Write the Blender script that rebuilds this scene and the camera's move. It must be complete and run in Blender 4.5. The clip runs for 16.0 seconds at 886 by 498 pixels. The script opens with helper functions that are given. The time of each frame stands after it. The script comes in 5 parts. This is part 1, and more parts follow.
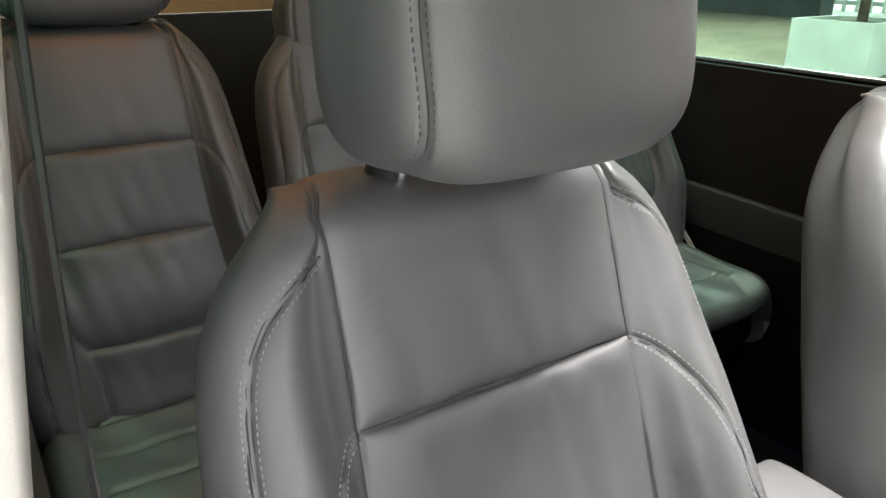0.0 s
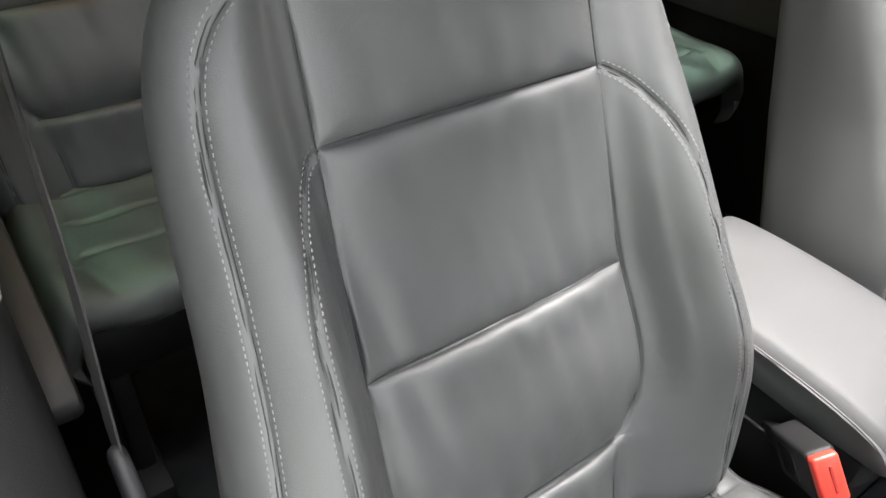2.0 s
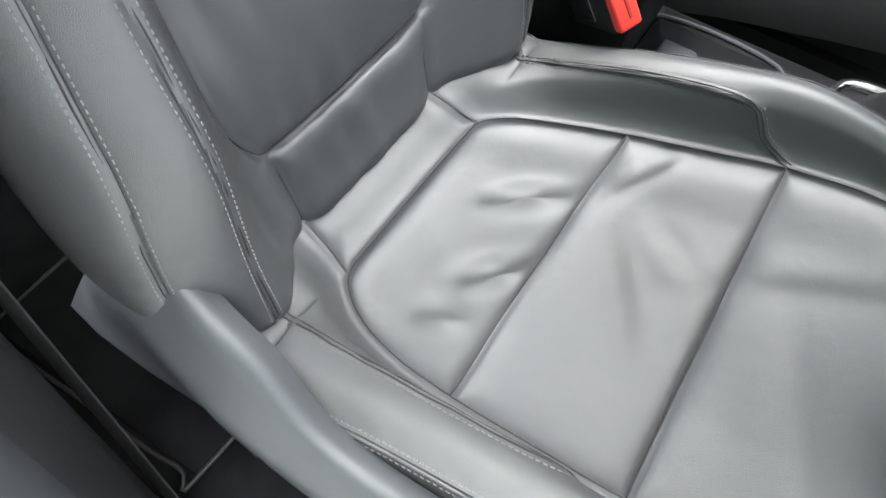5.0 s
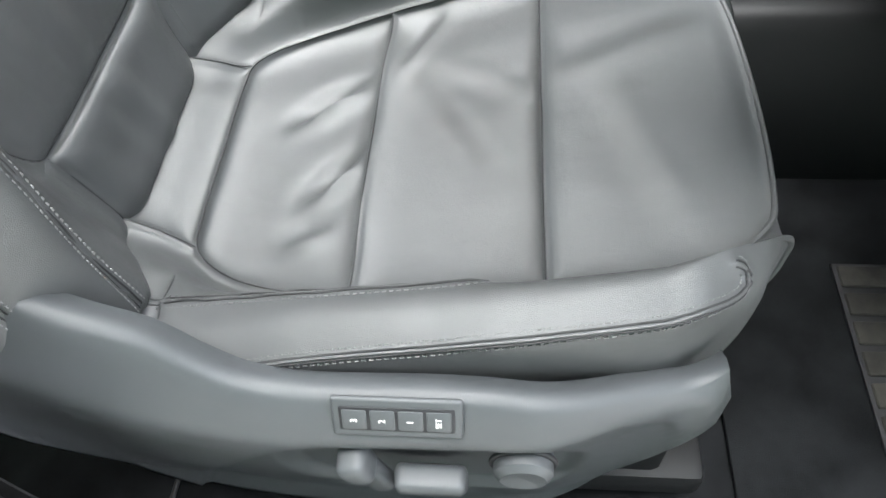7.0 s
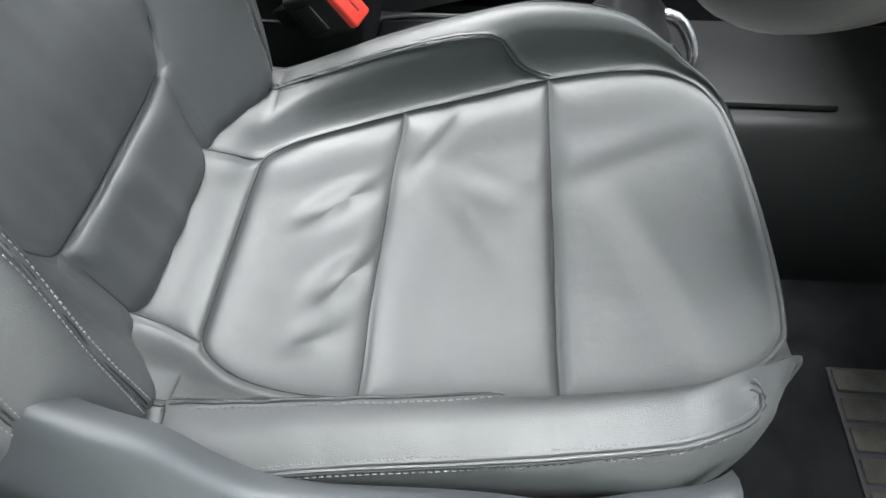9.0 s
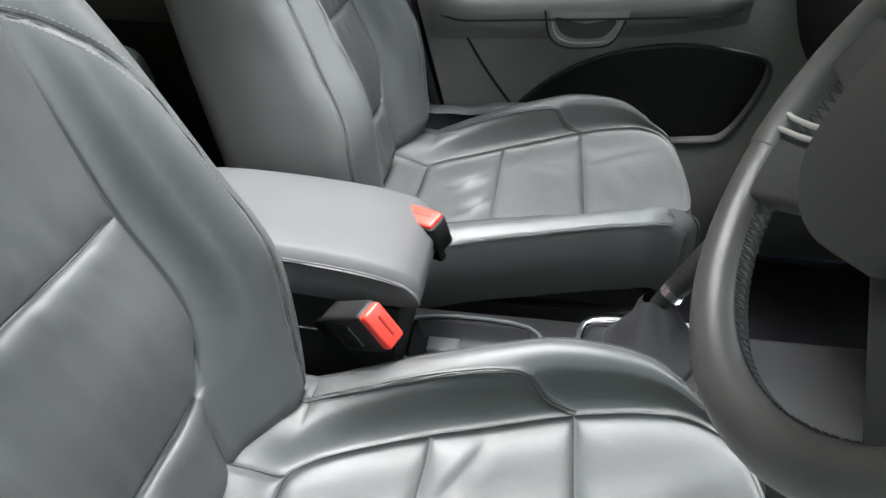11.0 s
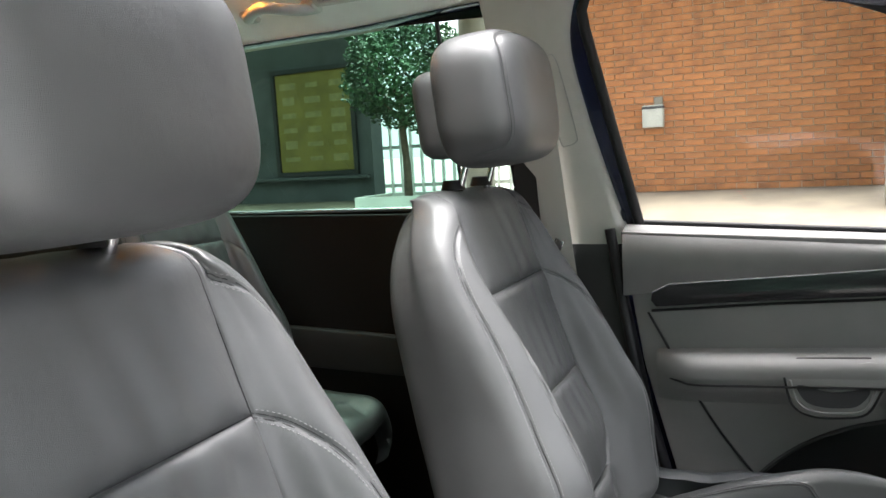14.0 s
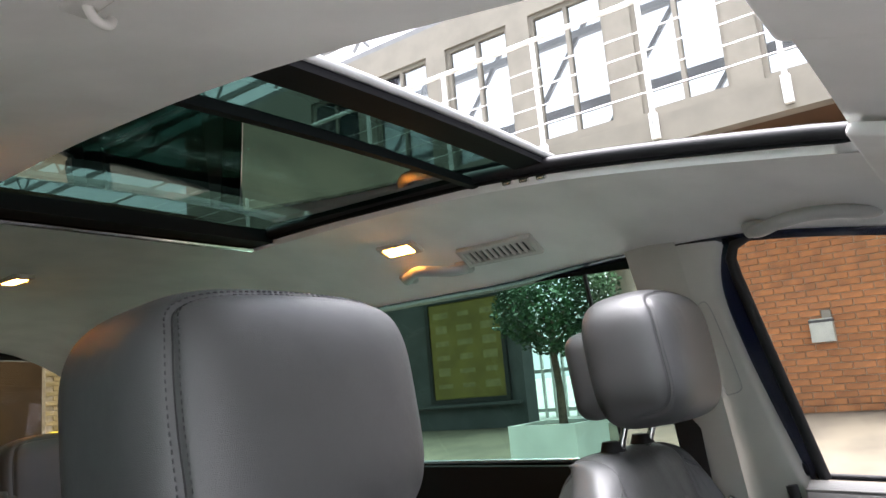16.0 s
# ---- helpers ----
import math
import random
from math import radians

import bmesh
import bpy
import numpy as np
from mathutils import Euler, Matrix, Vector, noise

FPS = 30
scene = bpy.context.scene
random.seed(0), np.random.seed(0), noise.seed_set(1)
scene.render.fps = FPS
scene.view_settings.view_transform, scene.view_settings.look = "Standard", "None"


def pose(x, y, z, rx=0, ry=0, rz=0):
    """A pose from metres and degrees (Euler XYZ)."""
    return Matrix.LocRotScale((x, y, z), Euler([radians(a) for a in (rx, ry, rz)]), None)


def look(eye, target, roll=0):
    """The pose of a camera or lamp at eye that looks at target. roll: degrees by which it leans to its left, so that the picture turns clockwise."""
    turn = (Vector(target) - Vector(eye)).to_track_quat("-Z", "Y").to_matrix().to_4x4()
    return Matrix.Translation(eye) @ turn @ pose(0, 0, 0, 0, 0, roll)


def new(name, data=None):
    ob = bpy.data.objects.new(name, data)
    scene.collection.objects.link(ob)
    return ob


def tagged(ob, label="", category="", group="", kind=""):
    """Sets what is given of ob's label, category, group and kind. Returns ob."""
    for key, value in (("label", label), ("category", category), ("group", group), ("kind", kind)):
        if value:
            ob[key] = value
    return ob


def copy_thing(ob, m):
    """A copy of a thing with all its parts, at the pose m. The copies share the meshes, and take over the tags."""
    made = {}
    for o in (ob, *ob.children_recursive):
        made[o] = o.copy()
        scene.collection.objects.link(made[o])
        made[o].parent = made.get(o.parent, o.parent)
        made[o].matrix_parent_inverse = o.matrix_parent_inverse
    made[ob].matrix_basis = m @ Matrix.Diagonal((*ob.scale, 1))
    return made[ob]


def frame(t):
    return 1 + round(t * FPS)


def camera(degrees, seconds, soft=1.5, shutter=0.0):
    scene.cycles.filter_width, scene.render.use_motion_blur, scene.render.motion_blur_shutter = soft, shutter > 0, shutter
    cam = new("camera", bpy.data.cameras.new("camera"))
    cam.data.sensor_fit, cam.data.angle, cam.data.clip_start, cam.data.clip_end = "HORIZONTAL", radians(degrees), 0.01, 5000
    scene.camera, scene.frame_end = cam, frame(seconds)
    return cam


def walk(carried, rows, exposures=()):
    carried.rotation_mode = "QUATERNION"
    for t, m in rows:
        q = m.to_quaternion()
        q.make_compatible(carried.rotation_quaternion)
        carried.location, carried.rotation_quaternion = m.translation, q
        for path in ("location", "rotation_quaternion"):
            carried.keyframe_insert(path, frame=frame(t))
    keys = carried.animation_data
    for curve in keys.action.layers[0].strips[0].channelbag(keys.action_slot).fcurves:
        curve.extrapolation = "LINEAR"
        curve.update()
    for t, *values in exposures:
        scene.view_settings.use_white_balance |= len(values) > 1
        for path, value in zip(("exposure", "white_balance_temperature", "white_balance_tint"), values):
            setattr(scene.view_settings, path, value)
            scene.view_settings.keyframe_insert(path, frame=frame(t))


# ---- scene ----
cam = camera(61.3, 16.0)
PATH = [
    (0, (-0.763, 0.115, 1.549), (0.282, 1.658, 0.822), 0.4),
    (0.5, (-0.762, 0.117, 1.533), (0.287, 1.606, 0.707), 0.7),
    (1, (-0.762, 0.11, 1.509), (0.274, 1.545, 0.578), 0.9),
    (1.5, (-0.765, 0.103, 1.492), (0.242, 1.482, 0.45), 1.0),
    (2, (-0.767, 0.097, 1.474), (0.212, 1.403, 0.318), 1.1),
    (2.5, (-0.77, 0.084, 1.449), (0.169, 1.307, 0.175), 0.9),
    (3, (-0.768, 0.083, 1.427), (0.153, 1.186, 0.036), 1.4),
    (3.5, (-0.783, 0.088, 1.406), (0.124, 1.048, -0.096), 2.5),
    (4, (-0.798, 0.087, 1.389), (0.121, 0.887, -0.197), 4.3),
    (4.5, (-0.816, 0.083, 1.366), (0.148, 0.738, -0.259), 5.6),
    (5, (-0.82, 0.095, 1.343), (0.189, 0.587, -0.313), 7.7),
    (7.5, (-0.918, 0.061, 1.25), (0.255, 0.188, -0.365), -6.0),
    (8, (-0.922, 0.067, 1.241), (0.231, 0.174, -0.39), -4.9),
    (8.5, (-0.898, 0.08, 1.259), (0.3, 0.184, -0.339), -2.7),
    (9, (-0.883, 0.09, 1.286), (0.435, 0.197, -0.215), -0.8),
    (9.5, (-0.872, 0.097, 1.315), (0.568, 0.211, -0.069), 0.4),
    (12, (-0.801, 0.082, 1.409), (0.977, 0.477, 0.582), -0.2),
    (12.5, (-0.801, 0.074, 1.421), (1.007, 0.573, 0.727), -0.5),
    (13, (-0.796, 0.077, 1.432), (1.033, 0.657, 0.868), -0.4),
    (13.5, (-0.793, 0.07, 1.437), (1.028, 0.781, 1.017), -1.5),
    (14, (-0.794, 0.078, 1.451), (0.997, 0.933, 1.202), -3.3),
    (14.5, (-0.789, 0.091, 1.471), (0.941, 1.094, 1.422), -4.6),
    (15, (-0.805, 0.084, 1.509), (0.863, 1.18, 1.648), -5.3),
    (15.5, (-0.813, 0.073, 1.518), (0.814, 1.204, 1.793), -5.3),
    (16, (-0.812, 0.067, 1.52), (0.786, 1.214, 1.88), -5.1),
]
walk(cam, [(t, look(eye, target, roll)) for t, eye, target, roll in PATH], [
    (0, 3.1, 6750, 13), (2, 3.15, 6650, 12), (3.5, 2.8, 6450, 10), (9, 2.7, 6250, 8), (12, 2.95, 6300, 9), (14, 2.8, 6450, 13), (16, 2.38, 6250, 17)])


# ---- world and light ----
world = bpy.data.worlds.new("world")
scene.world = world
world.use_nodes = True
wn = world.node_tree
sky = wn.nodes.new("ShaderNodeTexSky")
sky.sky_type = "NISHITA"
sky.sun_disc = False
sky.sun_elevation = radians(85)
sky.sun_rotation = radians(18)
sky.air_density, sky.dust_density, sky.ozone_density = 1.0, 10.0, 0.3
wn.nodes["Background"].inputs["Strength"].default_value = 0.075
# an even cloud layer over the clear sky
cloud = wn.nodes.new("ShaderNodeMix")
cloud.data_type = "RGBA"
cloud.inputs["Factor"].default_value = 0.85
cloud.inputs["B"].default_value = (9.0, 9.5, 10.0, 1)
wn.links.new(sky.outputs["Color"], cloud.inputs["A"])
wn.links.new(cloud.outputs["Result"], wn.nodes["Background"].inputs["Color"])
sun = new("sun", bpy.data.lights.new("sun", "SUN"))
sun.data.energy, sun.data.angle, sun.data.color = 5.0, radians(52), (1.0, 0.98, 0.96)
sun.matrix_world = look((.3, .9, 10), (0, 0, 0))


# ---- materials ----
def material(name, color, rough=0.5, metal=0.0, spot=0.12, spot_size=9.0, grain=0.0, grain_size=400.0, grain_kind="noise",
             vary=0.0, spec=0.5, coat=0.0, second=None, emit=0.0, soft_bump=0.0):
    """A surface with large soft stains, fine grain relief and uneven gloss, at real-world size."""
    m = bpy.data.materials.new(name)
    m.use_nodes = True
    nt = m.node_tree
    b = nt.nodes["Principled BSDF"]
    b.inputs["Roughness"].default_value, b.inputs["Metallic"].default_value = rough, metal
    b.inputs["Specular IOR Level"].default_value, b.inputs["Coat Weight"].default_value = spec, coat
    tc = nt.nodes.new("ShaderNodeTexCoord")
    n1 = nt.nodes.new("ShaderNodeTexNoise")
    n1.inputs["Scale"].default_value, n1.inputs["Detail"].default_value = spot_size, 5
    nt.links.new(tc.outputs["Object"], n1.inputs["Vector"])
    mix = nt.nodes.new("ShaderNodeMix")
    mix.data_type = "RGBA"
    c2 = second or tuple(max(0.0, c * (1 - 2.2 * spot)) for c in color)
    mix.inputs["A"].default_value = (*c2, 1)
    mix.inputs["B"].default_value = (*[min(1, c * (1 + spot)) for c in color], 1)
    ramp = nt.nodes.new("ShaderNodeMapRange")
    ramp.inputs["From Min"].default_value, ramp.inputs["From Max"].default_value = 0.3, 0.62
    nt.links.new(n1.outputs["Fac"], ramp.inputs["Value"])
    nt.links.new(ramp.outputs["Result"], mix.inputs["Factor"])
    col = mix.outputs["Result"]
    if vary:
        info = nt.nodes.new("ShaderNodeObjectInfo")
        hsv = nt.nodes.new("ShaderNodeHueSaturation")
        mr = nt.nodes.new("ShaderNodeMapRange")
        mr.inputs["To Min"].default_value, mr.inputs["To Max"].default_value = 1 - vary, 1 + vary
        nt.links.new(info.outputs["Random"], mr.inputs["Value"])
        nt.links.new(mr.outputs["Result"], hsv.inputs["Value"])
        nt.links.new(col, hsv.inputs["Color"])
        col = hsv.outputs["Color"]
    nt.links.new(col, b.inputs["Base Color"])
    rr = nt.nodes.new("ShaderNodeMapRange")
    rr.inputs["To Min"].default_value, rr.inputs["To Max"].default_value = max(0.02, rough - 0.08), min(1, rough + 0.08)
    nt.links.new(n1.outputs["Fac"], rr.inputs["Value"])
    nt.links.new(rr.outputs["Result"], b.inputs["Roughness"])
    if grain:
        if grain_kind == "cell":
            n2 = nt.nodes.new("ShaderNodeTexVoronoi")
            n2.feature = "DISTANCE_TO_EDGE"
            out = n2.outputs["Distance"]
        else:
            n2 = nt.nodes.new("ShaderNodeTexNoise")
            n2.inputs["Detail"].default_value = 4
            out = n2.outputs["Fac"]
        n2.inputs["Scale"].default_value = grain_size
        nt.links.new(tc.outputs["Object"], n2.inputs["Vector"])
        bump = nt.nodes.new("ShaderNodeBump")
        bump.inputs["Strength"].default_value, bump.inputs["Distance"].default_value = grain, 0.001
        nt.links.new(out, bump.inputs["Height"])
        nt.links.new(bump.outputs["Normal"], b.inputs["Normal"])
        if soft_bump:
            n3 = nt.nodes.new("ShaderNodeTexNoise")
            n3.inputs["Scale"].default_value, n3.inputs["Detail"].default_value = 26, 3
            nt.links.new(tc.outputs["Object"], n3.inputs["Vector"])
            wide = nt.nodes.new("ShaderNodeBump")
            wide.inputs["Strength"].default_value, wide.inputs["Distance"].default_value = soft_bump, 0.006
            nt.links.new(n3.outputs["Fac"], wide.inputs["Height"])
            nt.links.new(wide.outputs["Normal"], bump.inputs["Normal"])
    if emit:
        b.inputs["Emission Color"].default_value, b.inputs["Emission Strength"].default_value = (*color, 1), emit
    return m


def glass(name, color, rough=0.0, ior=1.45):
    m = bpy.data.materials.new(name)
    m.use_nodes = True
    nt = m.node_tree
    out = nt.nodes["Material Output"]
    tr, gl = nt.nodes.new("ShaderNodeBsdfTransparent"), nt.nodes.new("ShaderNodeBsdfGlossy")
    tr.inputs["Color"].default_value = (*color, 1)
    gl.inputs["Roughness"].default_value = rough
    fr, mx = nt.nodes.new("ShaderNodeFresnel"), nt.nodes.new("ShaderNodeMixShader")
    fr.inputs["IOR"].default_value = ior
    nt.links.new(fr.outputs["Fac"], mx.inputs["Fac"])
    nt.links.new(tr.outputs["BSDF"], mx.inputs[1])
    nt.links.new(gl.outputs["BSDF"], mx.inputs[2])
    nt.links.new(mx.outputs["Shader"], out.inputs["Surface"])
    return m


LEATHER = material("leather", (0.068, 0.070, 0.071), 0.42, spec=0.75, spot=0.07, spot_size=6, grain=0.36, grain_size=900, grain_kind="cell", soft_bump=0.22)
ARM = material("armrest_leather", (0.058, 0.058, 0.060), 0.6, spec=0.4, spot=0.06, spot_size=6, grain=0.35, grain_size=900, grain_kind="cell", soft_bump=0.1)
# darker leather copy: holds the cushion base's shade; also gaiter and armrest piping
LEATHER_DARK = material("leather_dark_copy", (0.018, 0.018, 0.0195), 0.5, spot=0.06, grain=0.2, grain_size=900, grain_kind="cell")
THREAD = material("thread", (0.20, 0.20, 0.20), 0.7)
THREAD_DARK = material("thread_dark", (0.03, 0.03, 0.032), 0.7)
TRIM = material("grey_plastic", (0.062, 0.066, 0.07), 0.42, spot=0.05, grain=0.3, grain_size=1100, grain_kind="cell")
DARK = material("black_plastic", (0.008, 0.008, 0.0085), 0.55, spec=0.3, spot=0.1, grain=0.3, grain_size=1000)
MID = material("charcoal_plastic", (0.028, 0.028, 0.029), 0.5, spot=0.06, grain=0.35, grain_size=1000, grain_kind="cell")
SOFT = material("door_soft_plastic", (0.165, 0.163, 0.158), 0.5, spot=0.05, grain=0.35, grain_size=1000, grain_kind="cell")
JAMB = material("jamb_plastic", (0.034, 0.036, 0.039), 0.8, spec=0.2, spot=0.06, grain=0.3, grain_size=1000)
GLOSS = material("gloss_black", (0.012, 0.012, 0.013), 0.18, spot=0.05)
FRAME = material("satin_black", (0.006, 0.006, 0.007), 0.7, spec=0.12, spot=0.08)
CARPET = material("carpet", (0.011, 0.0115, 0.0125), 0.95, spec=0.08, spot=0.25, spot_size=14, grain=1.0, grain_size=900)
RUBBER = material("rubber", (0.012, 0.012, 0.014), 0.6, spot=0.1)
HEEL = material("dusty_rubber", (0.032, 0.029, 0.024), 0.8, spot=0.3, spot_size=30, grain=0.8, grain_size=350)
LINER = material("headliner_cloth", (0.84, 0.83, 0.80), 0.9, spot=0.03, grain=0.5, grain_size=1500)
PILLAR = material("pillar_plastic", (0.54, 0.53, 0.49), 0.6, spot=0.03, grain=0.25, grain_size=900)
CHROME = material("chrome", (0.75, 0.75, 0.76), 0.18, 1.0, spot=0.03)
# shaded copy of the buckle red
RED_DARK = material("recess_shade_red", (0.30, 0.02, 0.014), 0.5)
RED = material("buckle_red", (0.75, 0.045, 0.03), 0.35, spot=0.05)
WEB = material("belt_webbing", (0.014, 0.014, 0.015), 0.75, spot=0.1, grain=0.6, grain_size=1300)
NAVY = material("body_paint", (0.008, 0.012, 0.04), 0.2, spot=0.02, coat=0.6)
GREEN_GLASS = glass("tinted_glass", (0.22, 0.37, 0.30))
# unseen driver's-side pane, tint deepened to cut light on the middle row
SIDE_GLASS = glass("deep_green_glass", (0.055, 0.14, 0.10))
TAIL_GLASS = glass("tail_glass", (0.44, 0.46, 0.36))
PALE_GLASS = glass("pale_green_glass", (0.62, 0.74, 0.66))
ROOF_GLASS = glass("roof_glass", (0.05, 0.095, 0.078))
HALL_GLASS = glass("hall_glass", (0.66, 0.68, 0.68))
CLEAR = glass("clear_glass", (0.93, 0.95, 0.93))
LAMP = material("lamp_lens", (1.0, 0.36, 0.05), 0.3, emit=15)
BRICK = material("brick_orange", (0.38, 0.155, 0.054), 0.85, spot=0.18, spot_size=7, grain=0.6, grain_size=90, vary=0.16)
BRICK_BUFF = material("brick_buff", (0.40, 0.29, 0.15), 0.85, spot=0.15, spot_size=7, grain=0.6, grain_size=90, vary=0.14)
MORTAR = material("mortar", (0.40, 0.31, 0.23), 0.95, spot=0.12, spot_size=12, grain=0.6, grain_size=120)
RENDER = material("grey_render", (0.085, 0.09, 0.09), 0.9, spot=0.12, spot_size=2.5, grain=0.5, grain_size=60)
CREAM = material("cream_render", (0.205, 0.19, 0.155), 0.9, spot=0.06, spot_size=2.5, grain=0.4, grain_size=60)
SEAM = material("seam_gap", (0.02, 0.02, 0.021), 0.7)
# very dark tan: the rear wall's shade is put into it; the soffit shares it
TAN = material("tan_with_shade", (0.07, 0.036, 0.013), 0.9, spot=0.1, spot_size=2.0)
BOUNCE_GREY = material("bounce_strip_grey", (0.14, 0.145, 0.14), 0.9, spot=0.2, spot_size=1.5, grain=0.9, grain_size=120)
PAVING = material("paving", (0.34, 0.33, 0.315), 0.9, spot=0.16, spot_size=1.7, grain=0.7, grain_size=40)
TAN_PAVING = material("tan_paving", (0.125, 0.105, 0.075), 0.9, spot=0.16, spot_size=1.7, grain=0.7, grain_size=40)
GREY_STEEL = material("grey_painted_steel", (0.16, 0.165, 0.165), 0.5, spot=0.08, spot_size=3)
# darker grey, so that the grab handle's shading sits in the colour
HANDLE = material("grey_handle_plastic", (0.40, 0.40, 0.385), 0.4, spot=0.03, grain=0.2, grain_size=900)
WHITE = material("white_paint", (0.78, 0.78, 0.75), 0.5, spot=0.06, spot_size=4)
BOX_PAINT = material("box_paint", (0.42, 0.43, 0.38), 0.6, spot=0.1, spot_size=8)
STEEL = material("steel", (0.62, 0.62, 0.60), 0.35, 0.7, spot=0.05)
YELLOW = material("yellow_paint", (0.85, 0.62, 0.01), 0.5, spot=0.08)
NOTICE = material("notice_yellow", (0.21, 0.165, 0.035), 0.6, spot=0.1, spot_size=3)
PAPER = material("paper_tan", (0.28, 0.24, 0.10), 0.7)
PLANTER = material("planter_white", (0.72, 0.74, 0.70), 0.6, spot=0.06, spot_size=3)
LEAF = material("leaves", (0.024, 0.07, 0.024), 0.5, spot=0.3, spot_size=3, vary=0.2)
# for the added wall that holds back light on the driver's side
BLOCKER_GREEN = material("blocker_green", (0.05, 0.108, 0.080), 0.9, spot=0.3, spot_size=1.2)
BARK = material("bark", (0.12, 0.085, 0.06), 0.9, spot=0.25, spot_size=20, grain=0.8, grain_size=120)


# ---- mesh helpers ----
def make(name, verts, faces, mat, parent=None, label="", smooth=True):
    me = bpy.data.meshes.new(name)
    me.from_pydata([tuple(v) for v in verts], [], [tuple(int(i) for i in f) for f in faces])
    me.materials.append(mat)
    if smooth:
        me.shade_smooth()
    ob = new(name, me)
    ob.parent = parent
    return tagged(ob, label)


def part(name, bm, mat, parent=None, label="", smooth=None):
    """Links a bmesh as one mesh object under a thing or a part. smooth: degrees up to which edges are smooth."""
    bmesh.ops.recalc_face_normals(bm, faces=bm.faces)
    me = bpy.data.meshes.new(name)
    bm.to_mesh(me)
    bm.free()
    me.materials.append(mat)
    if smooth is not None:
        me.shade_smooth()
        me.set_sharp_from_angle(angle=radians(smooth))
    ob = new(name, me)
    ob.parent = parent
    return tagged(ob, label)


def thing(name, label, category, group="", kind="", at=(0, 0, 0)):
    ob = new(name)
    ob.location = at
    return tagged(ob, label, category, group, kind)


def rbox(size, at=(0, 0, 0), bevel=0.005, seg=2, rot=None, bm=None):
    """A box with rounded edges."""
    b = bmesh.new()
    bmesh.ops.create_cube(b, size=1, matrix=Matrix.Diagonal((*size, 1)))
    if bevel:
        bmesh.ops.bevel(b, geom=list(b.edges), offset=min(bevel, min(size) * 0.49), segments=seg, profile=0.5, affect="EDGES")
    m = Matrix.Translation(at) @ (rot.to_4x4() if rot else Matrix())
    bmesh.ops.transform(b, matrix=m, verts=b.verts)
    return join(bm, b)


def join(bm, b):
    if bm is None:
        return b
    me = bpy.data.meshes.new("tmp")
    b.to_mesh(me)
    b.free()
    bm.from_mesh(me)
    bpy.data.meshes.remove(me)
    return bm


def prism(outline, axis, lo, hi, holes=(), bevel=0.0, bm=None):
    """A plate: an outline (and holes) in the plane across an axis, from lo to hi along it."""
    b = bmesh.new()
    put = {"x": lambda p: (lo, p[0], p[1]), "y": lambda p: (p[0], lo, p[1]), "z": lambda p: (p[0], p[1], lo)}[axis]
    es = []
    for loop in (outline, *holes):
        vs = [b.verts.new(put(p)) for p in loop]
        es += [b.edges.new((vs[i], vs[(i + 1) % len(vs)])) for i in range(len(vs))]
    bmesh.ops.triangle_fill(b, edges=es, use_beauty=True)
    r = bmesh.ops.extrude_face_region(b, geom=list(b.faces))
    d = {"x": (hi - lo, 0, 0), "y": (0, hi - lo, 0), "z": (0, 0, hi - lo)}[axis]
    bmesh.ops.translate(b, vec=d, verts=[v for v in r["geom"] if isinstance(v, bmesh.types.BMVert)])
    if bevel:
        bmesh.ops.recalc_face_normals(b, faces=b.faces)
        sharp = [e for e in b.edges if len(e.link_faces) == 2 and e.calc_face_angle(0) > 0.9]
        bmesh.ops.bevel(b, geom=sharp, offset=bevel, segments=2, profile=0.5, affect="EDGES", clamp_overlap=True)
    return join(bm, b)


def spline(pts, n=8, closed=False):
    """A smooth curve through points."""
    p = np.array(pts, float)
    k = len(p)
    out = []
    last = k if closed else k - 1
    for i in range(last):
        if closed:
            a, b, c, d = p[(i - 1) % k], p[i], p[(i + 1) % k], p[(i + 2) % k]
        else:
            a, b, c, d = p[max(i - 1, 0)], p[i], p[i + 1], p[min(i + 2, k - 1)]
        for j in range(n):
            t = j / n
            out.append(0.5 * (2 * b + (c - a) * t + (2 * a - 5 * b + 4 * c - d) * t * t + (3 * b - a - 3 * c + d) * t ** 3))
    if not closed:
        out.append(p[-1])
    return np.array(out)


def tube(pts, r, seg=10, closed=False, flat=1.0, bm=None):
    """A round (or flattened) rod along points. r: one radius or one a point."""
    b = bmesh.new()
    p = [Vector(q) for q in pts]
    n = len(p)
    rad = r if hasattr(r, "__len__") else [r] * n
    rings = []
    ref = None
    for i in range(n):
        t = (p[(i + 1) % n] - p[i - 1]) if closed else (p[min(i + 1, n - 1)] - p[max(i - 1, 0)])
        t.normalize()
        if ref is None:
            ref = t.orthogonal().normalized()
        ref = (ref - t * ref.dot(t)).normalized()
        side = t.cross(ref)
        rings.append([b.verts.new(p[i] + rad[i] * (math.cos(a) * ref + flat * math.sin(a) * side))
                      for a in (2 * math.pi * k / seg for k in range(seg))])
    for i in range(n if closed else n - 1):
        a, c = rings[i], rings[(i + 1) % n]
        for k in range(seg):
            b.faces.new((a[k], a[(k + 1) % seg], c[(k + 1) % seg], c[k]))
    if not closed:
        b.faces.new(rings[0][::-1])
        b.faces.new(rings[-1])
    return join(bm, b)


